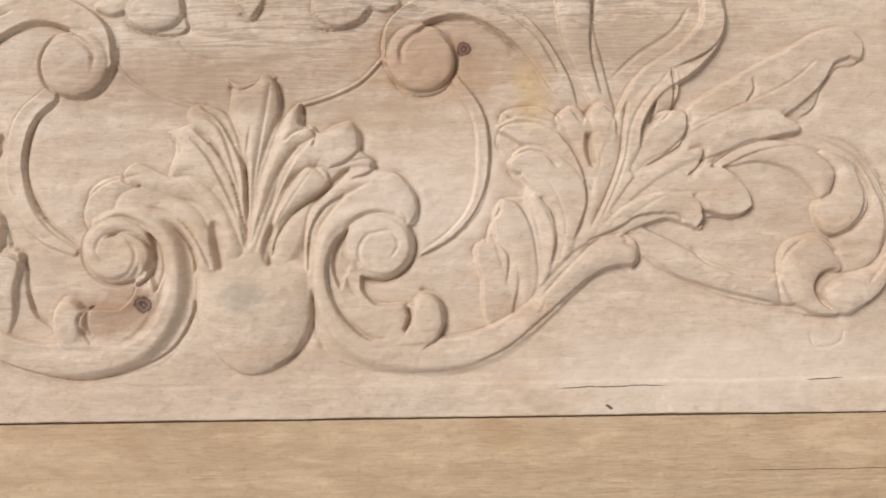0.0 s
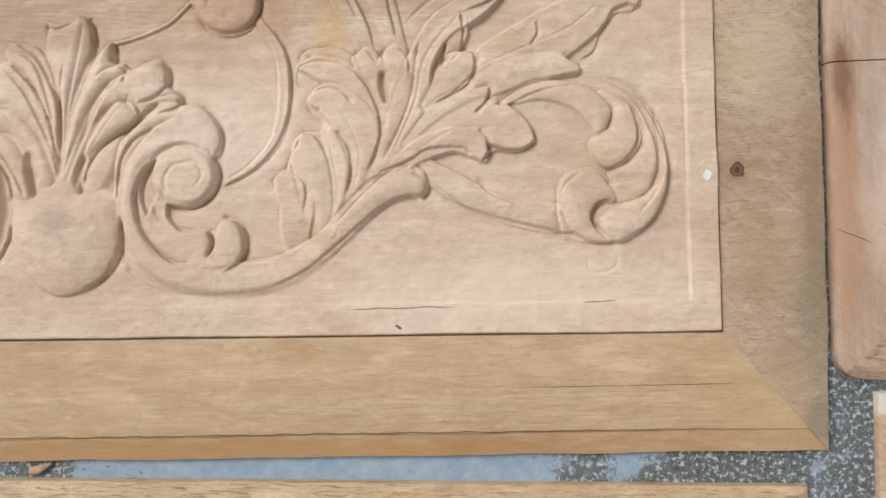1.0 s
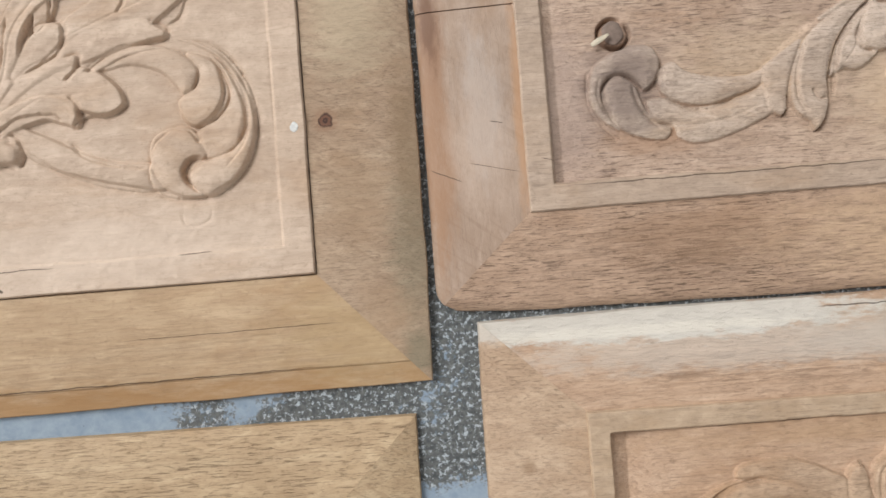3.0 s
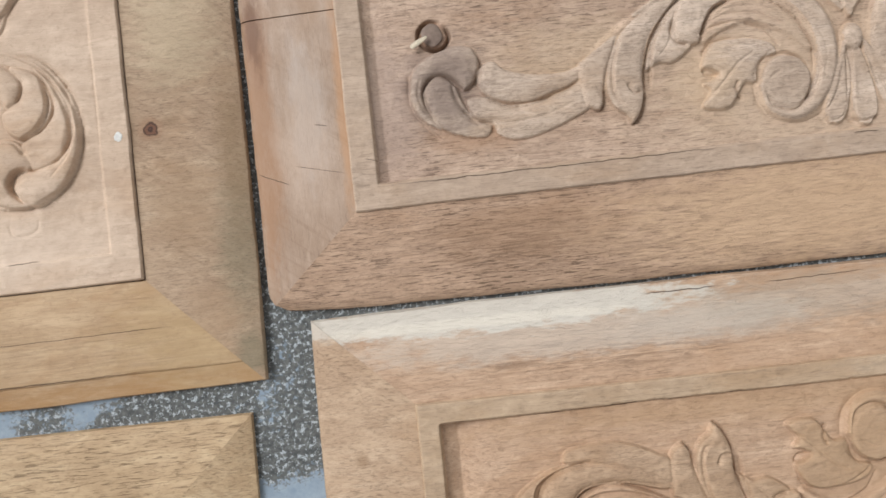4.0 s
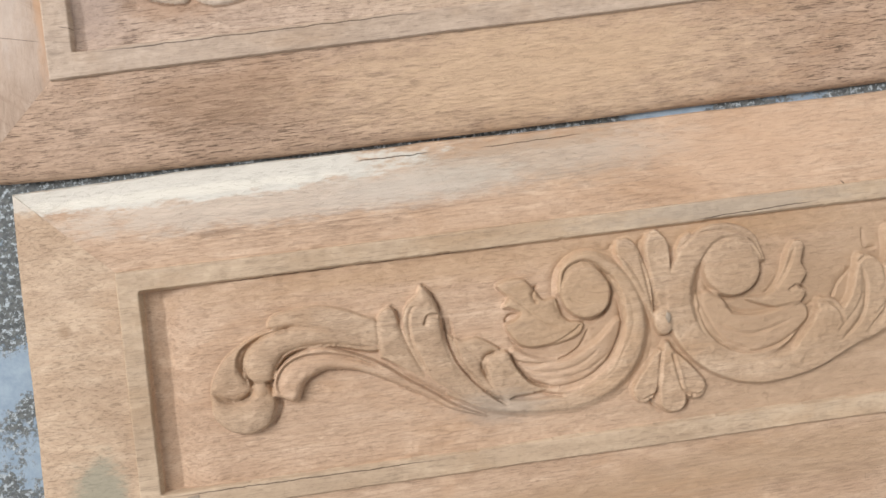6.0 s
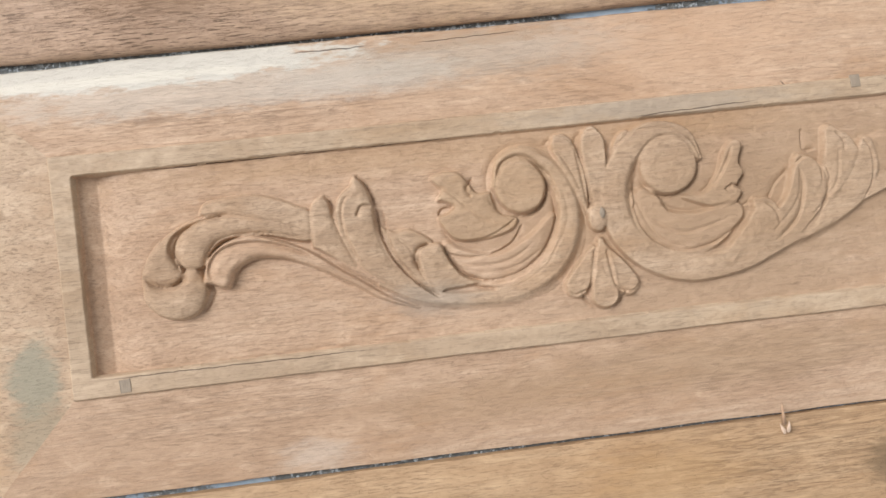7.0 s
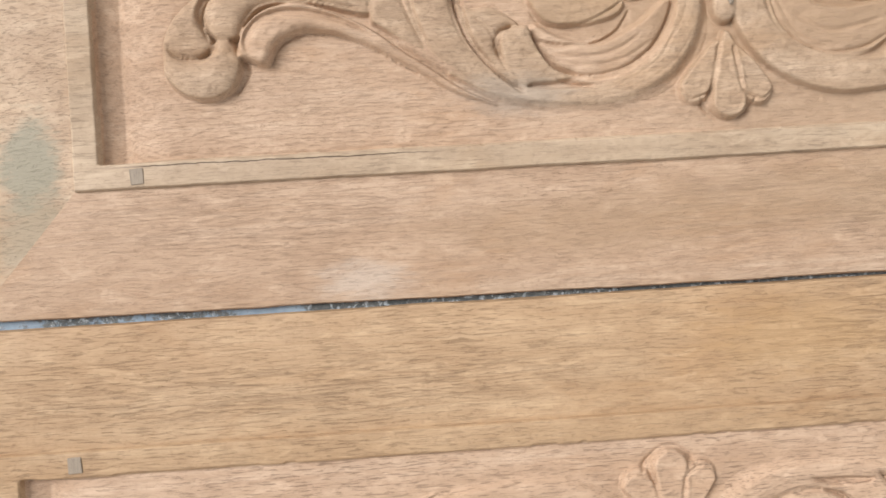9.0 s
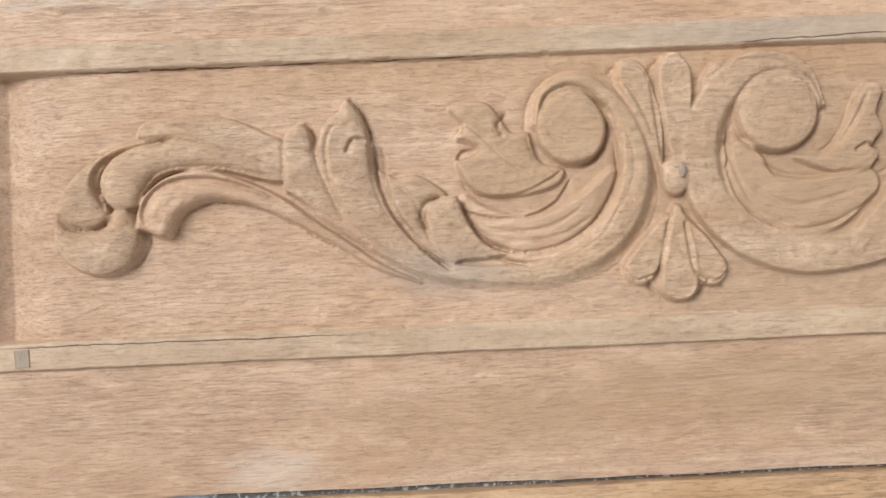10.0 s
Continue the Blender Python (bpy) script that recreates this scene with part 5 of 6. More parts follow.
        r.ledge([(-131.7, -84.6), (-149.8, -73.2), (-165.6, -63.9), (-179.3, -57.9), (-193.1, -55.4), (-201.7, -57.1), (-208.1, -61.5), (-211.1, -68.3), (-214.4, -69.5)], 2.0, reach=2.4)
    r.shape("leaf", [(-165.1, -50.3), (-164.2, -31.6), (-161.0, -26.1), (-156.5, -24.2), (-153.4, -27.4), (-152.1, -35.7), (-148.2, -48.7), (-141.1, -65.9), (-151.6, -60.8), (-161.7, -54.0)], ((-157.2, -29.6, 4.0), (-144.6, -60.6, 2.0)), bulge=3.0, over=True)
    r.shape("leaf", [(-149.4, -44.0), (-150.4, -33.4), (-146.9, -24.6), (-140.9, -19.9), (-137.6, -14.9), (-132.9, -19.8), (-130.0, -27.2), (-128.9, -33.1), (-128.5, -44.9), (-125.7, -56.8), (-118.8, -69.3), (-105.8, -81.1), (-96.7, -88.1), (-110.7, -86.1), (-124.4, -78.4), (-135.7, -69.9), (-142.7, -60.2)], ((-138.4, -28.0, 5.0), (-105.9, -83.5, 2.0)), bulge=4.0, over=True)
    r.shape("leaf", [(-125.7, -45.0), (-118.3, -48.2), (-110.1, -47.6), (-102.1, -52.0), (-97.1, -57.1), (-103.8, -59.2), (-107.1, -69.8), (-102.2, -79.0), (-96.7, -87.2), (-108.0, -78.7), (-119.0, -64.1), (-124.3, -52.1)], ((-109.1, -52.8, 3.0), (-101.2, -82.5, 0.8)), bulge=3.0)
    r.shape("leaf", [(-105.6, -61.4), (-100.5, -57.9), (-93.9, -57.5), (-90.8, -61.9), (-87.8, -68.6), (-81.6, -77.1), (-71.7, -81.8), (-80.1, -84.2), (-91.9, -84.6), (-98.5, -86.2), (-106.1, -72.2)], ((-97.9, -62.7, 4.2), (-82.4, -82.7, 1.0)), bulge=4.0)
    r.ledge([(-139.1, -37.4), (-135.8, -31.7), (-129.3, -31.7)], 2.2, reach=2.0)
    r.ledge([(-128.8, -32.7), (-129.7, -27.0), (-132.9, -19.3), (-137.8, -14.4)], 2.6, reach=1.8)
    r.ledge([(-97.2, -88.6), (-106.3, -81.4), (-115.2, -71.8), (-121.8, -62.1), (-125.9, -50.9), (-127.4, -41.4), (-127.9, -33.2)], 3.6, reach=2.6)
    r.scoop([(-125.1, -33.3, 1.2), (-124.3, -41.6, 2.4), (-123.2, -52.2, 2.0), (-117.9, -65.3, 1.2), (-105.7, -80.0, 0.7)], 2.6)
    r.scoop([(-139.7, -24.7, 0.8), (-145.4, -27.2, 2.0), (-148.1, -35.8, 2.3), (-146.8, -48.3, 2.2), (-142.2, -59.5, 1.4), (-138.3, -67.5, 0.7)], 2.2)
    r.ledge([(-152.3, -35.6), (-152.7, -29.3), (-156.2, -24.0)], 2.4, reach=1.6)
    r.ledge([(-99.5, -58.0), (-105.7, -60.0), (-107.9, -65.8), (-105.3, -71.3)], 2.4, reach=1.8)
    r.ledge([(-71.7, -82.3), (-82.1, -78.0), (-88.3, -69.5), (-92.6, -60.1)], 2.6, reach=2.2)
    r.cut([(-82.4, -82.7, 0.5), (-73.1, -85.5, 0.7), (-62.6, -88.4, 0.5)], 2.2)
    r.cut([(-118.4, -51.2, 0.8), (-110.6, -59.8, 1.1), (-104.3, -74.2, 0.8)], 0.8)
    r.shape("leaf", [(-95.1, -20.4), (-86.8, -17.7), (-78.8, -18.7), (-73.9, -24.4), (-69.0, -31.4), (-61.9, -31.7), (-60.1, -38.4), (-56.4, -45.0), (-47.1, -48.0), (-51.5, -54.9), (-67.0, -58.5), (-83.5, -57.0), (-90.6, -49.4), (-92.7, -43.2), (-86.9, -41.1), (-83.5, -37.9), (-88.1, -34.9), (-92.7, -33.5), (-89.6, -28.2)], ((-82.2, -30.4, 3.4), (-57.2, -50.4, 1.8)), bulge=3.2)
    r.ledge([(-70.0, -23.3), (-74.1, -28.4), (-72.2, -33.2)], 2.6, reach=1.8)
    r.scoop([(-91.8, -43.2, 0.8), (-89.2, -39.6, 1.8), (-82.6, -38.4, 0.9)], 2.4)
    r.cut([(-93.6, -22.8, 0.7), (-82.3, -32.8, 1.1), (-71.0, -43.9, 1.1), (-59.5, -50.3, 0.7)], 0.9)
    r.ledge([(-91.4, -49.4), (-83.5, -57.3), (-68.2, -57.5), (-56.1, -52.8), (-47.5, -47.5)], 1.4, reach=2.2)
    r.ledge([(-95.4, -61.0), (-81.6, -66.3), (-65.1, -67.1), (-51.8, -61.5), (-44.4, -51.4)], 1.8, reach=2.4)
    r.cut([(-87.6, -68.4, 0.8), (-72.5, -73.3, 1.3), (-53.5, -71.4, 1.3), (-38.8, -63.0, 0.8)], 1.0)
    r.cut([(-84.2, -72.8, 0.7), (-68.0, -77.3, 1.0), (-48.9, -74.9, 1.0), (-34.3, -66.8, 0.7)], 0.8)
    r.dome("scroll", -43.3, -30.4, 15.8, 15.8, 3.2, line=0.25, power=10)
    r.cut([(-56.6, -23.9, 1.2), (-52.2, -16.9, 1.7), (-42.5, -13.7, 1.9), (-33.1, -18.8, 1.9), (-28.5, -31.7, 1.7), (-34.4, -44.4, 1.7), (-45.8, -46.3, 1.2)], 1.7)
    r.cut([(-54.0, -32.6, 0.7), (-50.7, -35.1, 1.0), (-46.5, -36.7, 0.7)], 0.8)
    r.cut([(-96.2, -79.2, 0.7), (-77.7, -87.2, 0.7), (-56.2, -86.3, 0.7), (-36.6, -77.2, 0.7), (-21.8, -60.0, 0.7), (-18.5, -42.2, 0.7), (-25.5, -24.0, 0.7)], 0.5)
    r.cut([(-120.0, -81.6, 0.7), (-96.7, -88.6, 0.7), (-73.2, -93.5, 0.7), (-49.3, -90.4, 0.7), (-27.1, -78.9, 0.7), (-14.2, -61.6, 0.7)], 0.4)
    r.cut([(-58.6, -29.8, 0.7), (-57.5, -40.5, 0.7), (-50.7, -49.2, 0.7), (-40.1, -50.9, 0.7)], 0.7)
    r.add("leaf", [(-5.9, -50.0, 1.9), (-10.1, -29.4, 5.8), (-16.3, -11.1, 7.5), (-19.7, -5.7, 3.4)], (2.5, 3.1, 2.8), bow=-0.15, over=True, edge=(2.2, 1.6), line=(0, 0), flute=0.05, both=False)
    r.add("leaf", [(6.2, -50.5, 1.9), (12.6, -30.4, 5.8), (20.8, -12.6, 7.5), (24.8, -7.5, 3.4)], (2.5, 3.1, 2.8), bow=-0.15, over=True, edge=(2.2, 1.6), line=(0, 0), flute=0.05, both=False)
    r.add("leaf", [(0.1, -50.2, 2.7), (1.1, -28.7, 6.8), (1.0, -11.8, 8.5), (0.9, -5.1, 5.8)], (3.1, 3.7, 3.4), bow=-0.15, over=True, both=False, edge=(2.2, 1.6), line=(0, 0), flute=0.05)
    r.add("leaf", [(-4.6, -70.4, 2.2), (-10.5, -82.0, 6.7), (-17.0, -91.2, 7.9)], (2.8, 3.4, 3.1), bow=-0.15, over=True, edge=(2.2, 1.6), line=(0, 0), flute=0.05, both=False)
    r.add("leaf", [(2.6, -70.7, 2.2), (7.3, -82.8, 6.7), (12.8, -92.7, 8.0)], (2.8, 3.4, 3.1), bow=-0.15, over=True, edge=(2.2, 1.6), line=(0, 0), flute=0.05, both=False)
    r.add("leaf", [(-0.1, -67.0, 2.9), (-0.7, -83.7, 7.5), (-1.3, -97.9, 9.1)], (3.4, 4.0, 4.0), bow=-0.18, over=True, both=False, edge=(2.2, 1.6), line=(0, 0), flute=0.05)
    r.dome("boss", -0.5, -53.1, 6.5, 8.7, 4.7, line=0.7, power=2.5, both=False)
    r.cut([(-3.9, -70.4, 1.0), (-7.7, -83.3, 1.0), (-10.0, -95.1, 0.7)], 1.1, both=False)
    r.cut([(1.9, -70.7, 1.0), (4.3, -83.9, 1.0), (5.4, -95.9, 0.7)], 1.1, both=False)
    r.cut([(-5.0, -47.6, 0.7), (-6.9, -28.3, 0.7), (-7.8, -9.1, 0.7)], 0.9, both=False)
    r.cut([(5.6, -48.1, 0.7), (9.5, -29.0, 0.7), (12.5, -9.9, 0.7)], 0.9, both=False)
    r.ledge([(-37.1, -16.3), (-27.1, -23.9), (-22.4, -38.5), (-24.9, -53.9), (-34.3, -69.7), (-48.7, -79.5), (-65.5, -82.5), (-79.6, -78.8), (-88.2, -69.6), (-92.0, -60.0)], 2.2, reach=3.4)
    r.ledge([(-50.6, -45.9), (-39.8, -46.8), (-30.9, -40.5), (-28.6, -28.6), (-33.6, -18.6), (-42.9, -13.4), (-52.7, -16.6), (-56.9, -24.3)], 2.0, reach=1.8)
    r.ledge([(-8.7, -39.1), (-14.6, -23.2), (-22.4, -12.1), (-35.4, -6.5), (-47.4, -7.5), (-57.3, -14.3), (-61.6, -23.7), (-61.8, -35.6), (-57.0, -45.8)], 1.1)
    r.ledge([(-49.5, -95.6), (-32.6, -92.2), (-17.1, -80.5), (-9.2, -66.6), (-7.5, -52.3)], 0.4)
    r.ledge([(9.1, -10.2), (7.0, -4.6), (1.0, -3.2), (-6.4, -5.3), (-8.1, -10.7)], 1.2, reach=1.8)
    r.ledge([(-10.4, -13.1), (-13.7, -6.7), (-22.1, -5.4), (-26.3, -8.8)], 1.0, reach=1.8, both=False)
    r.ledge([(31.1, -11.1), (27.2, -7.3), (18.7, -8.0), (14.7, -14.1)], 1.0, reach=1.8, both=False)
    r.cut([(-5.5, -48.1, 1.0), (-7.6, -27.1, 1.2), (-9.6, -10.9, 1.0)], 1.5, both=False)
    r.cut([(6.0, -48.6, 1.0), (10.3, -27.9, 1.2), (14.1, -11.9, 1.0)], 1.5, both=False)
    r.ledge([(-24.6, -89.7), (-19.6, -95.4), (-13.6, -94.3), (-9.6, -92.3)], 1.6, reach=1.8, both=False)
    r.ledge([(5.3, -93.0), (9.0, -95.3), (14.9, -97.1), (20.5, -91.8)], 1.6, reach=1.8, both=False)
    r.ledge([(-14.5, -94.5), (-10.3, -101.3), (-2.1, -105.3), (6.6, -103.1), (11.1, -96.2)], 2.0, reach=1.8, both=False)
    r.cut([(-4.1, -71.1, 1.0), (-6.7, -83.4, 1.2), (-9.7, -93.7, 1.0)], 1.6, both=False)
    r.cut([(2.1, -71.4, 1.0), (3.4, -83.9, 1.2), (5.2, -94.4, 1.0)], 1.6, both=False)

def drawer_front(label, x, y, turn, rect, widths, mats, profiles, radius=(), joint=None, seeds=0, tapers=None):
    root = panel_root(label, x, y, turn)
    rail, stile = mats
    for n, side in enumerate(("south", "north")):
        frame_piece("rail", root, rail, side, rect, widths, profiles[side], radius=radius, seed=seeds + n, taper=(tapers or {}).get(side, (0, 0, 0)))
    for n, cut in enumerate(((-1e3, joint - 0.35), (joint + 0.35, 1e3)) if joint else (None,)):
        frame_piece("stile", root, stile, "west", rect, widths, profiles["west"], cut, radius, seed=seeds + 3 + 4 * n)
    frame_piece("stile", root, stile, "east", rect, widths, profiles["east"], seed=seeds + 5)
    return root


FLAT = ((0, 2.0), (0.012, 4.2), (0.06, 5.2), (0.3, 7.4), (0.97, 13.6), (1.0, 13.6))
ROUND = ((0, 3.6), (0.015, 5.2), (0.05, 6.6), (0.12, 7.8), (0.22, 8.6), (0.5, 10.6), (0.97, 13.8), (1.0, 13.8))
WORN = ((0, 1.6), (0.02, 3.6), (0.1, 5.0), (0.24, 6.4), (0.34, 7.9), (0.6, 10.2), (0.97, 13.4), (1.0, 13.4))
ALL_FLAT = {"south": FLAT, "north": FLAT, "west": FLAT, "east": FLAT}

upper = drawer_front("rose-brown carved drawer front with a peg hole and split stile", 303.2, -88.3, 0.15, (0, 0, 698, 243), (55, 55, 51.5, 51.5),
                     (W2_RAIL, W2_STILE), {**ALL_FLAT, "west": ROUND, "south": ROUND}, radius=((13, 13, 13, -1, -1),), joint=166.9, seeds=20,
                     tapers={"south": (-6.0, 5.0, 6.0)})
r2 = Relief(53, 48, 535, 195, 0.52, 14.6)
edged(r2, ((53.6, 5.0, 6.0), None, (49.8, 1.2, 3.0), (193, 2.0, 4.0)), 15.4, 15.8, 0.9, slope_s=7)
r2.mirror = None
r2.shape("leaf", [(92.4, 118.5), (96.9, 129.4), (108.0, 135.9), (119.6, 139.1), (129.5, 136.7), (132.9, 128.4), (129.4, 118.9), (123.2, 113.1), (117.0, 119.8), (109.7, 122.6), (101.6, 119.0), (98.7, 111.2), (101.8, 101.1), (107.6, 91.6), (98.2, 97.3), (92.4, 106.5)], ((96.7, 122.9, 2.6), (124.7, 129.3, 4.2)), bulge=7.0, low=0.12)
r2.shape("leaf", [(99.6, 113.4), (104.4, 120.6), (110.9, 121.5), (118.0, 115.4), (121.5, 105.2), (128.2, 95.9), (136.3, 91.9), (132.2, 85.3), (119.0, 86.9), (107.6, 92.3), (101.9, 102.1)], ((110.0, 114.7, 4.0), (129.0, 89.6, 1.8)), bulge=5.0, low=0.2, over=True)
r2.shape("leaf", [(130.3, 118.2), (133.2, 125.4), (140.6, 128.1), (147.0, 122.7), (162.0, 118.6), (181.5, 118.3), (200.2, 124.4), (187.8, 111.9), (172.3, 106.5), (158.5, 102.6), (143.8, 104.4), (133.0, 110.0)], ((136.3, 119.8, 4.0), (195.1, 121.0, 2.4)), bulge=7.0, low=0.12, over=True)
r2.shape("leaf", [(123.7, 107.2), (134.7, 108.1), (146.8, 102.4), (163.0, 102.7), (183.4, 108.5), (199.5, 117.8), (197.2, 99.2), (180.7, 89.7), (160.3, 83.0), (147.2, 82.1), (138.8, 86.1), (136.3, 91.9), (126.7, 96.7)], ((133.6, 100.4, 3.2), (189.0, 101.8, 2.4)), bulge=7.0, low=0.12, over=True)
r2.scoop([(115.2, 118.0, 0.8), (116.2, 109.1, 2.2), (121.7, 97.7, 2.4), (131.0, 90.6, 1.0)], 2.4)
r2.ledge([(121.8, 112.6), (117.9, 117.0), (111.0, 122.5), (104.4, 120.6), (98.9, 112.8)], 2.2, reach=2.0)
r2.ledge([(137.6, 91.8), (128.0, 94.6), (120.3, 101.1)], 2.4, reach=2.2)
r2.ledge([(134.1, 108.5), (146.8, 102.4), (158.9, 101.2), (173.9, 105.7)], 2.0, reach=2.2)
r2.ledge([(122.5, 113.2), (129.6, 117.9), (133.0, 126.7), (129.5, 136.0)], 2.2, reach=2.0)
r2.ledge([(93.1, 126.6), (91.9, 115.3), (93.5, 105.4), (99.4, 94.9), (107.8, 86.4)], 1.2)
r2.cut([(133.0, 95.6, 0.8), (148.6, 92.0, 1.2), (168.4, 94.5, 1.2), (189.0, 101.8, 0.8)], 0.8)
r2.cut([(98.3, 122.7, 0.8), (96.2, 111.5, 1.2), (101.4, 97.9, 0.8)], 0.9)
r2.cut([(114.6, 152.2, 1.5), (117.6, 145.3, 1.5), (113.5, 138.8, 1.5), (106.7, 138.3, 1.5), (100.9, 142.9, 1.5), (101.2, 150.1, 1.5), (106.8, 154.1, 1.5), (114.6, 152.2, 1.5)], 7.0)
r2.cut([(142.4, 118.2, 1.3), (167.6, 111.8, 1.3), (191.2, 115.7, 1.3)], 0.7)
scroll_design(r2, 354.5, 69.5, -1.0, False)
r2.build(upper, {"field": W2_FIELD, "border": W2_BORDER, "leaf": W2_CARVED, "scroll": W2_CARVED, "boss": W2_CARVED}, {"field": "grey-brown carved ground", "border": "weathered grey border strip"}, 0.15, 21, 0.1)
slab("field", upper, W2_FIELD, 535, 52, 644, 192, 14.4)

middle = drawer_front("tan carved drawer front with a whitened worn top edge", 324.8, -95.3, -0.7, (0, -243.2, 707, 0), (55.5, 55.5, 57.5, 52.2),
                      (W3_RAIL, W3_STILE), {**ALL_FLAT, "north": WORN}, seeds=30,
                      tapers={"north": (3.2, 0.0, 8.0), "south": (-7.5, -4.0, 0.0)})
r3 = Relief(53, -192, 560, -50, 0.5, 14.8)
edged(r3, ((54.2, 8.5, 10.0), None, (-187.3, 0.6, 3.0), (-51.0, 1.8, 4.0)), 12.6, 16.0, 0.9, slope_s=-6)
scroll_design(r3, 358.2, -65.0, 1.0, True, False)
r3.add("field", [(28.6, -47.3, 9.8), (36.5, -64.3, 13.2), (59.3, -68.3, 13.9), (80.4, -59.1, 8.7)], (2.0, 2.2, 2.2, 1.8), bow=-0.3, edge=(3, 3), line=(0, 0))
r3.add("field", [(98.0, -80.5, 8.1), (127.2, -63.9, 17.0), (153.3, -46.7, 19.2), (179.3, -32.7, 13.8)], (1.6, 2.0, 2.0, 1.6), bow=0.3, edge=(5, 5), line=(0, 0))
r3.add("scroll", [(63.9, -24.8, 2.7), (54.5, -10.9, 6.0), (34.8, -9.7, 8.5), (18.3, -23.7, 9.2), (12.1, -42.4, 9.8), (15.1, -62.1, 10.4), (28.3, -78.0, 9.8), (50.4, -86.8, 9.9), (80.6, -85.2, 9.3), (108.7, -75.7, 8.1), (141.1, -62.0, 6.8), (184.5, -46.5, 6.2)], (2.4, 3.2, 3.6, 3.6, 3.4, 3.0, 2.8, 2.6), bow=0.25, tilt=-0.1, edge=(6.0, 1.0), line=(0, 0), flute=0.06)
r3.add("leaf", [(74.0, -84.5, 3.3), (92.3, -71.7, 8.0), (100.4, -61.1, 8.7), (96.1, -54.8, 4.0)], (2.6, 3.2, 3.2, 2.8), bow=0.2, edge=(1.6, 1.6), line=(0, 0), over=True)
r3.add("leaf", [(80.4, -86.8, 3.3), (103.8, -74.6, 8.7), (121.1, -58.3, 10.1), (127.3, -40.9, 9.5), (124.3, -32.7, 4.1)], (2.6, 3.4, 3.8, 3.6), bow=-0.15, edge=(1.8, 1.2), line=(0, 0), over=True)
r3.add("leaf", [(101.1, -82.4, 3.4), (128.5, -67.3, 8.8), (145.9, -50.9, 11.6), (150.1, -31.5, 11.6), (144.9, -17.8, 4.8)], (2.6, 3.4, 3.6, 3.4), bow=0.15, edge=(1.8, 1.4), line=(0, 0), over=True)
r3.add("leaf", [(122.0, -78.1, 2.7), (150.0, -59.6, 8.2), (164.1, -42.8, 8.9), (166.9, -26.5, 4.8)], (2.6, 3.4, 3.4, 3.0), bow=0.2, edge=(1.8, 1.4), line=(0, 0), over=True)
r3.dome("scroll", 44.7, -26.9, 17.8, 17.8, 3.4, power=8, line=0.25)
r3.shape("leaf", [(51.0, -46.9), (64.9, -45.0), (73.7, -35.0), (79.5, -21.3), (85.3, -16.5), (90.8, -19.1), (87.4, -29.5), (89.7, -36.4), (85.4, -42.9), (88.0, -46.9), (83.0, -53.7), (70.5, -55.0)], ((84.6, -24.5, 3.4), (57.6, -48.2, 1.8)), bulge=3.0)
r3.ledge([(83.0, -53.7), (87.7, -47.2), (85.4, -42.9), (89.7, -36.7), (87.4, -29.5), (90.7, -19.8)], 2.0, reach=2.0)
r3.scoop([(84.0, -18.4, 0.8), (78.5, -28.9, 2.2), (69.5, -41.2, 2.0), (58.3, -48.3, 0.8)], 1.8)
r3.ledge([(76.6, -45.0), (81.7, -42.2), (86.3, -44.0)], 2.2, reach=1.6)
r3.ledge([(137.2, -27.2), (128.9, -26.4), (129.1, -13.9)], 1.8, reach=2.0)
r3.cut([(26.1, -28.3, 0.8), (23.9, -46.2, 1.2), (33.2, -67.1, 1.2), (50.6, -77.3, 0.8)], 1.0)
r3.scoop([(122.2, -35.1, 0.8), (123.3, -48.7, 2.2), (117.5, -66.5, 2.2), (101.9, -79.8, 0.9)], 2.0)
r3.scoop([(137.3, -35.0, 0.8), (138.5, -50.3, 2.0), (131.1, -69.7, 0.9)], 1.6)
r3.ledge([(27.6, -34.3), (34.2, -42.4), (45.5, -44.5), (58.2, -38.9), (63.8, -28.1), (60.9, -16.4), (55.5, -11.3)], 1.8, reach=1.8)
r3.ledge([(57.8, -11.9), (43.6, -5.7), (26.9, -6.4), (13.5, -14.2)], 1.0)
r3.ledge([(82.7, -67.8), (64.9, -76.7), (44.9, -77.5), (29.4, -68.7), (22.0, -53.1), (23.7, -30.7)], 1.9, reach=3.2)
r3.cut([(35.1, -48.6, 1.6), (54.1, -55.7, 2.0), (81.1, -53.3, 1.3)], 1.4)
r3.cut([(30.7, -57.9, 1.3), (49.4, -67.3, 1.6), (76.7, -62.6, 1.3)], 1.0)
r3.ledge([(107.6, -68.4), (104.0, -59.2), (96.2, -54.1), (87.5, -56.2)], 1.5, reach=1.8)
r3.ledge([(118.8, -76.8), (134.7, -61.3), (140.6, -47.1), (137.8, -36.0), (128.5, -31.4), (119.4, -36.5)], 1.8)
r3.ledge([(120.3, -36.9), (110.6, -44.5), (104.3, -54.3)], 1.4)
r3.ledge([(158.0, -64.4), (167.1, -49.7), (169.1, -33.4), (163.4, -21.5)], 1.7)
r3.ledge([(152.0, -30.1), (151.4, -23.4), (147.2, -18.4)], 1.5, reach=1.6)
r3.ledge([(-1.0, -76.5), (1.7, -86.4), (17.0, -89.6), (33.0, -93.6), (49.1, -97.7), (79.4, -95.1), (107.5, -85.7), (139.9, -71.4), (183.7, -52.4)], 0.5)
r3.cut([(123.5, -38.8, 1.0), (119.6, -56.5, 1.4), (102.1, -74.4, 1.0)], 0.8)
r3.cut([(149.0, -26.5, 1.0), (144.4, -49.1, 1.4), (126.8, -67.1, 1.0)], 0.8)
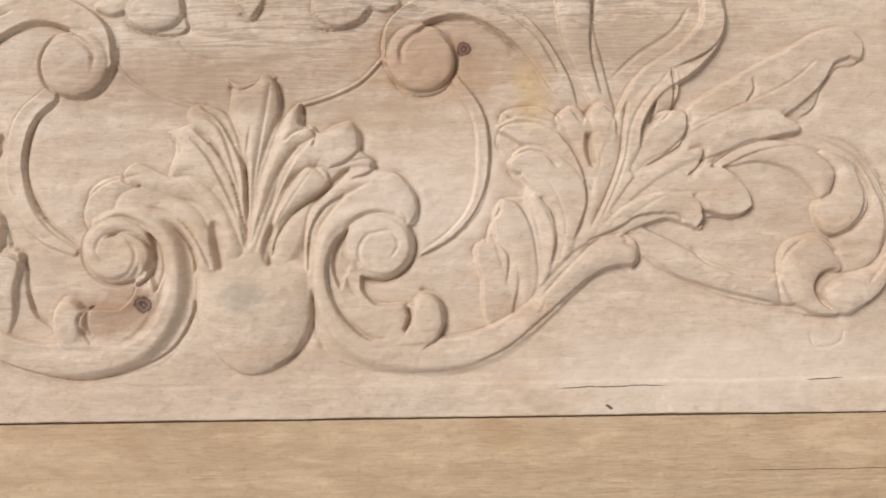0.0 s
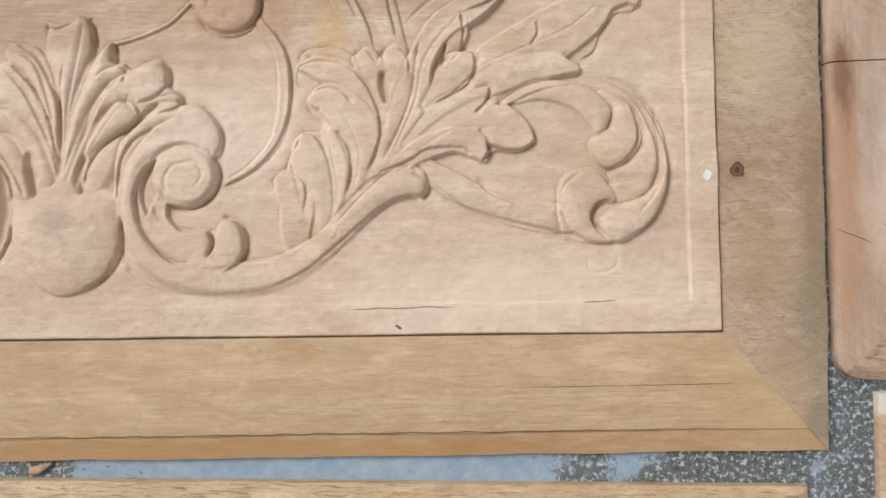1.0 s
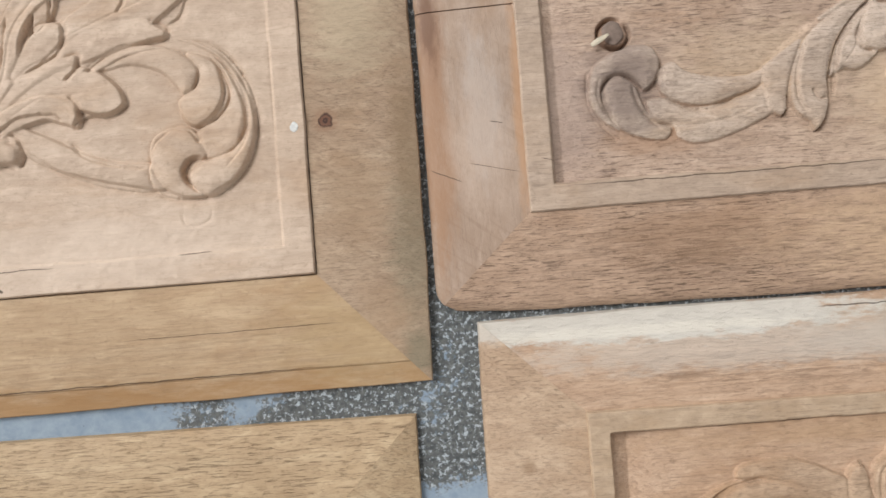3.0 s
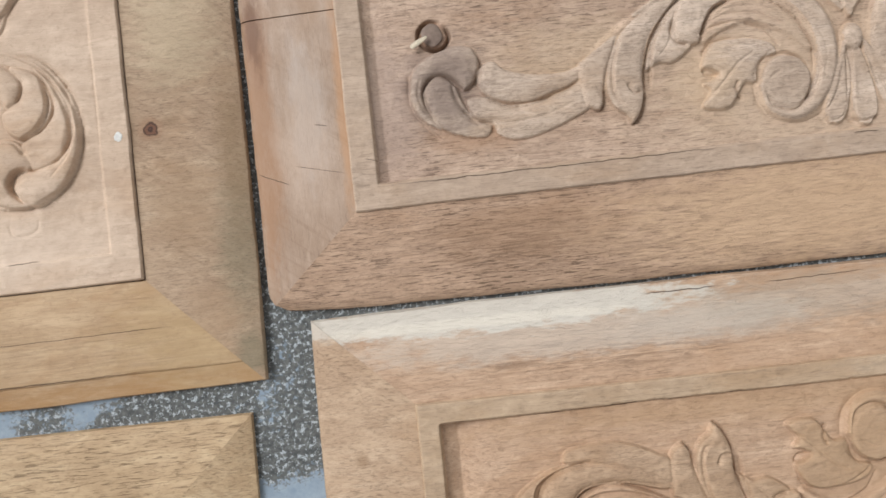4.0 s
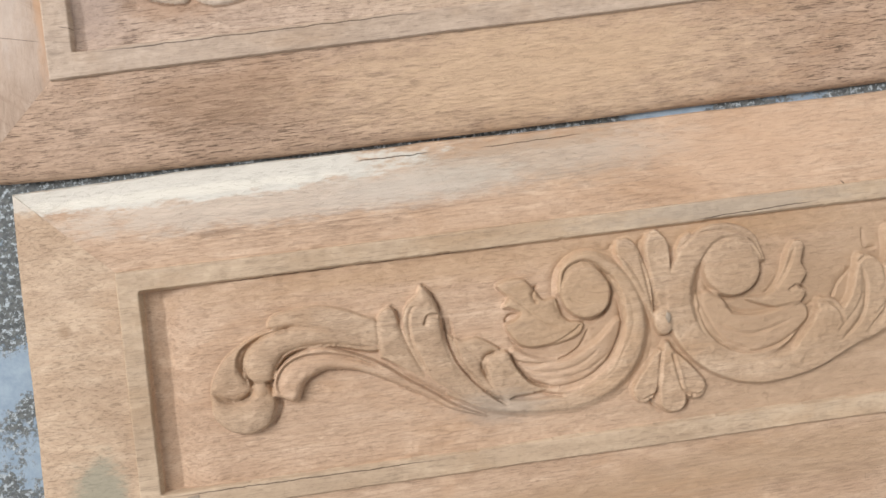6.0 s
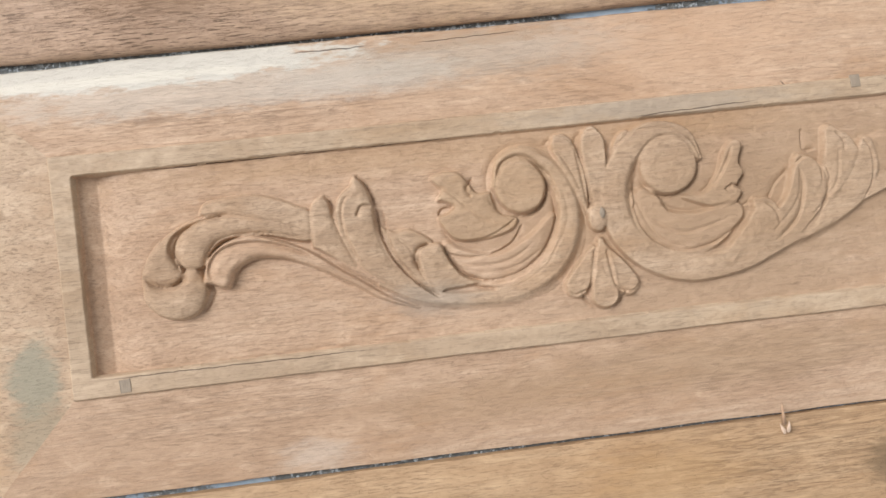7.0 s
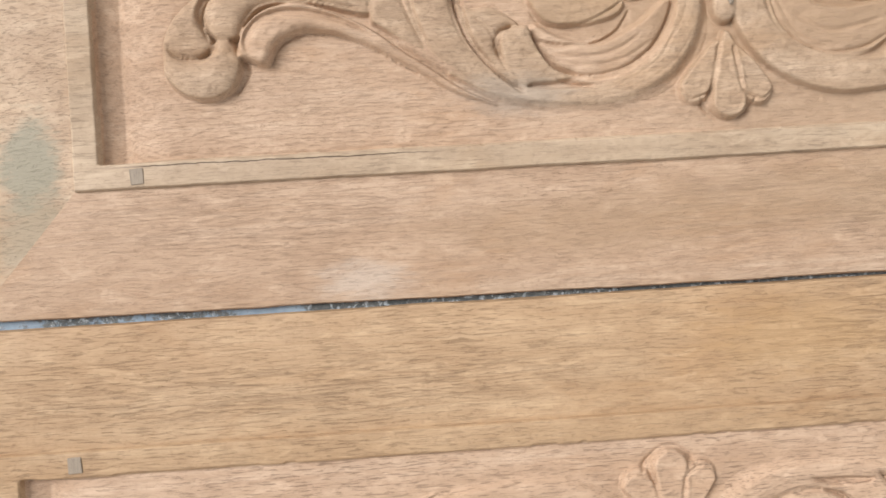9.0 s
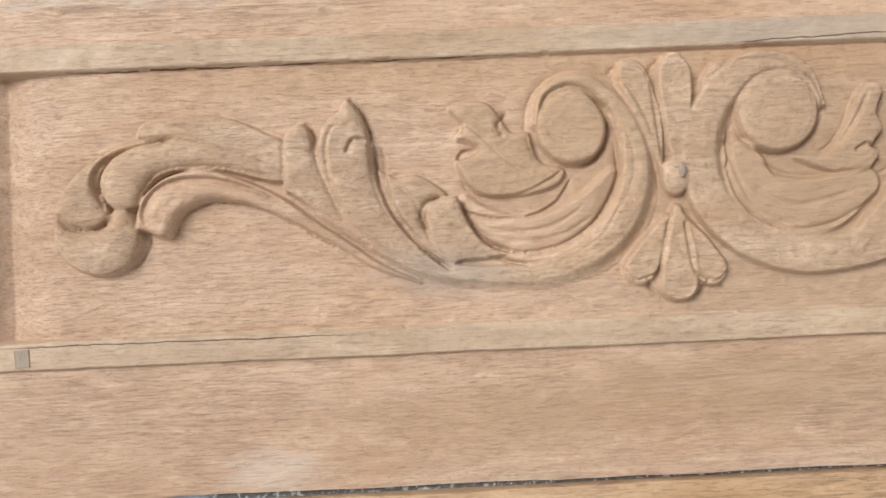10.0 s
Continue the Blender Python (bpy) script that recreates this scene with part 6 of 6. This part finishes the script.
r3.build(middle, {"field": W3_FIELD, "border": W3_BORDER, "leaf": W3_CARVED, "scroll": W3_CARVED, "boss": W3_CARVED}, {"field": "tan carved ground", "border": "pale greyish border strip"}, 0.15, 31, 0.09)
slab("field", middle, W3_FIELD, 560, -188, 652, -52, 14.6)

lower = drawer_front("honey-coloured carved drawer front with scrolls", 279.0, -341.9, -0.95, (0, -246, 720, 0), (55.5, 55.5, 56, 55.5),
                     (W4_RAIL, W4_STILE), ALL_FLAT, seeds=40)
r4 = Relief(53, -125, 600, -50, 0.6, 14.8)
edged(r4, ((54.2, 7.0, 10.0), None, None, (-54.6, 1.2, 3.0)), 12.8, 16.0, 0.9)
scroll_design(r4, 362.0, -179.0, -1.0)
r4.build(lower, {"field": W4_FIELD, "border": W4_RAIL}, {"field": "honey-brown carved ground"}, 0.15, 41)
slab("field", lower, W4_FIELD, 54, -190, 666, -125, 12.8)
slab("field", lower, W4_FIELD, 600, -125, 666, -54, 12.8)

side = drawer_front("plain straw-coloured framed panel with mitred corner", 287.3, -142.8, -0.92, (-700, -240, 0, 0), (56, 56, 56, 56),
                    (W5_RAIL, W5_STILE), ALL_FLAT, seeds=50)
slab("field", side, W5_RAIL, -644, -184, -56, -56, 13.0)


# ---- small parts and loose bits ----
def chip_box(name, panel, material, x, y, z, sx, sy, sz, turn=0.0, label=""):
    """A small bevelled block let into a board, in mm."""
    bm = bmesh.new()
    bmesh.ops.create_cube(bm, size=1.0, matrix=Matrix.LocRotScale((x / 1000, y / 1000, z / 1000), Euler((0, 0, radians(turn))), (sx / 1000, sy / 1000, sz / 1000)))
    bmesh.ops.bevel(bm, geom=bm.edges[:], offset=0.0002, segments=1, affect="EDGES")
    for v in bm.verts:
        v.co += Vector((wobble(v.co.x, v.co.y, 3, 900, 0.0004), wobble(v.co.y, v.co.x, 5, 900, 0.0004), 0))
    return part(name, bm, material, panel, label, smooth=False)


for panel, x, y, z in ((middle, 83.7, -181.3, 16.0), (lower, 91.6, -61.5, 16.0), (lower, 528.9, -61.5, 16.0), (middle, 523.5, -54.2, 15.9)):
    chip_box("tenon_end", panel, TENON, x, y, z, 6.0, 7.5, 1.2, 2.0, "darker end of a through tenon")


def blob(name, panel, material, x, y, z, rx, ry, rz, seed, label="", lumps=0.35):
    """A lumpy low mound, in mm."""
    bm = bmesh.new()
    bmesh.ops.create_icosphere(bm, subdivisions=3, radius=1.0)
    for v in bm.verts:
        k = 1 + lumps * noise.noise(v.co * 1.7 + Vector((seed, 0, 0)))
        v.co = Vector(((x + v.co.x * rx * k) / 1000, (y + v.co.y * ry * k) / 1000, (z + v.co.z * rz) / 1000))
    return part(name, bm, material, panel, label)


blob("paint_dab", big, PAINT, -63.6, 142.7, 17.8, 2.2, 2.8, 0.35, 4, "dab of white paint on the border")
blob("scuff", middle, TENON, 359.6, -116.0, 20.0, 1.5, 3.0, 0.6, 9, "grey scuffed spot on the boss")
blob("knot_plug", upper, KNOT, 107.9, 146.4, 15.2, 6.0, 6.6, 0.8, 8, "loose dark knot in its hole", 0.1)


def ribbon(name, material, spine, width, thick, label, category):
    """A thin curled strip that follows a spine of points in metres."""
    bm = bmesh.new()
    pts = [Vector(p) for p in spine]
    rows = []
    for i, p in enumerate(pts):
        along = (pts[min(i + 1, len(pts) - 1)] - pts[max(i - 1, 0)]).normalized()
        across = along.cross(Vector((0.25, 0.1, 1))).normalized()
        up = across.cross(along).normalized()
        w = width * (0.35 + 0.65 * math.sin(math.pi * min(1, 0.18 + i / len(pts))))
        rows.append([bm.verts.new(p + across * w * a + up * thick * b) for a, b in ((-0.5, 0), (0.0, -0.6), (0.5, 0), (0.5, 1), (0.0, 0.4), (-0.5, 1))])
    for a, b in zip(rows, rows[1:]):
        for k in range(6):
            bm.faces.new((a[k], a[(k + 1) % 6], b[(k + 1) % 6], b[k]))
    bm.faces.new(rows[0][::-1])
    bm.faces.new(rows[-1])
    bmesh.ops.recalc_face_normals(bm, faces=bm.faces[:])
    return tagged(part(name, bm, material, None), label, category)


shaving = new("wood_shaving")
shaving.matrix_world = pose(0.7795, -0.3560, 0.0098, 0, 0, 8)
tagged(shaving, "small curled wood shaving caught between two drawer fronts", "wood shaving")
for dx, lean in ((-1.9, 14), (2.1, -20)):
    bm = bmesh.new()
    bmesh.ops.create_icosphere(bm, subdivisions=3, radius=1.0)
    for v in bm.verts:
        taper = 0.55 + 0.45 * (-v.co.y)
        v.co = Vector((v.co.x * 1.8 * taper, v.co.y * 3.6, v.co.z * 0.9 + 0.35 * v.co.x * v.co.x)) * 0.001
    bm.transform(pose(dx / 1000, 0.0, 0.0006, 0, 0, lean))
    part("curl", bm, PALE_CURL, shaving, "pale curled end")
bm = bmesh.new()
bmesh.ops.create_cone(bm, cap_ends=True, segments=10, radius1=0.0014, radius2=0.0003, depth=0.013, matrix=pose(0.0004, 0.0085, 0.0010, -84, 0, -6))
for v in bm.verts:
    v.co.x += wobble(v.co.y, 0, 1, 300, 0.0006)
part("stalk", bm, SHAVING, shaving, "thin brown stalk")
stick = [(0.3980 + 0.0095 * s, 0.0515 + 0.0052 * s, 0.0172 + 0.0010 * s) for s in [i / 5 for i in range(6)]]
ribbon("splinter", PALE_STICK, stick, 0.0030, 0.0012, "pale wooden splinter stuck beside a dark knot", "splinter")
leaf = [(-0.1160 + 0.012 * s, -0.1325 + 0.004 * s * s, 0.0009 + 0.0016 * math.sin(3 * s)) for s in [i / 8 for i in range(9)]]
ribbon("wood_chip", SHAVING, leaf, 0.0042, 0.0005, "brown wood chip lying on the painted floor", "wood chip")
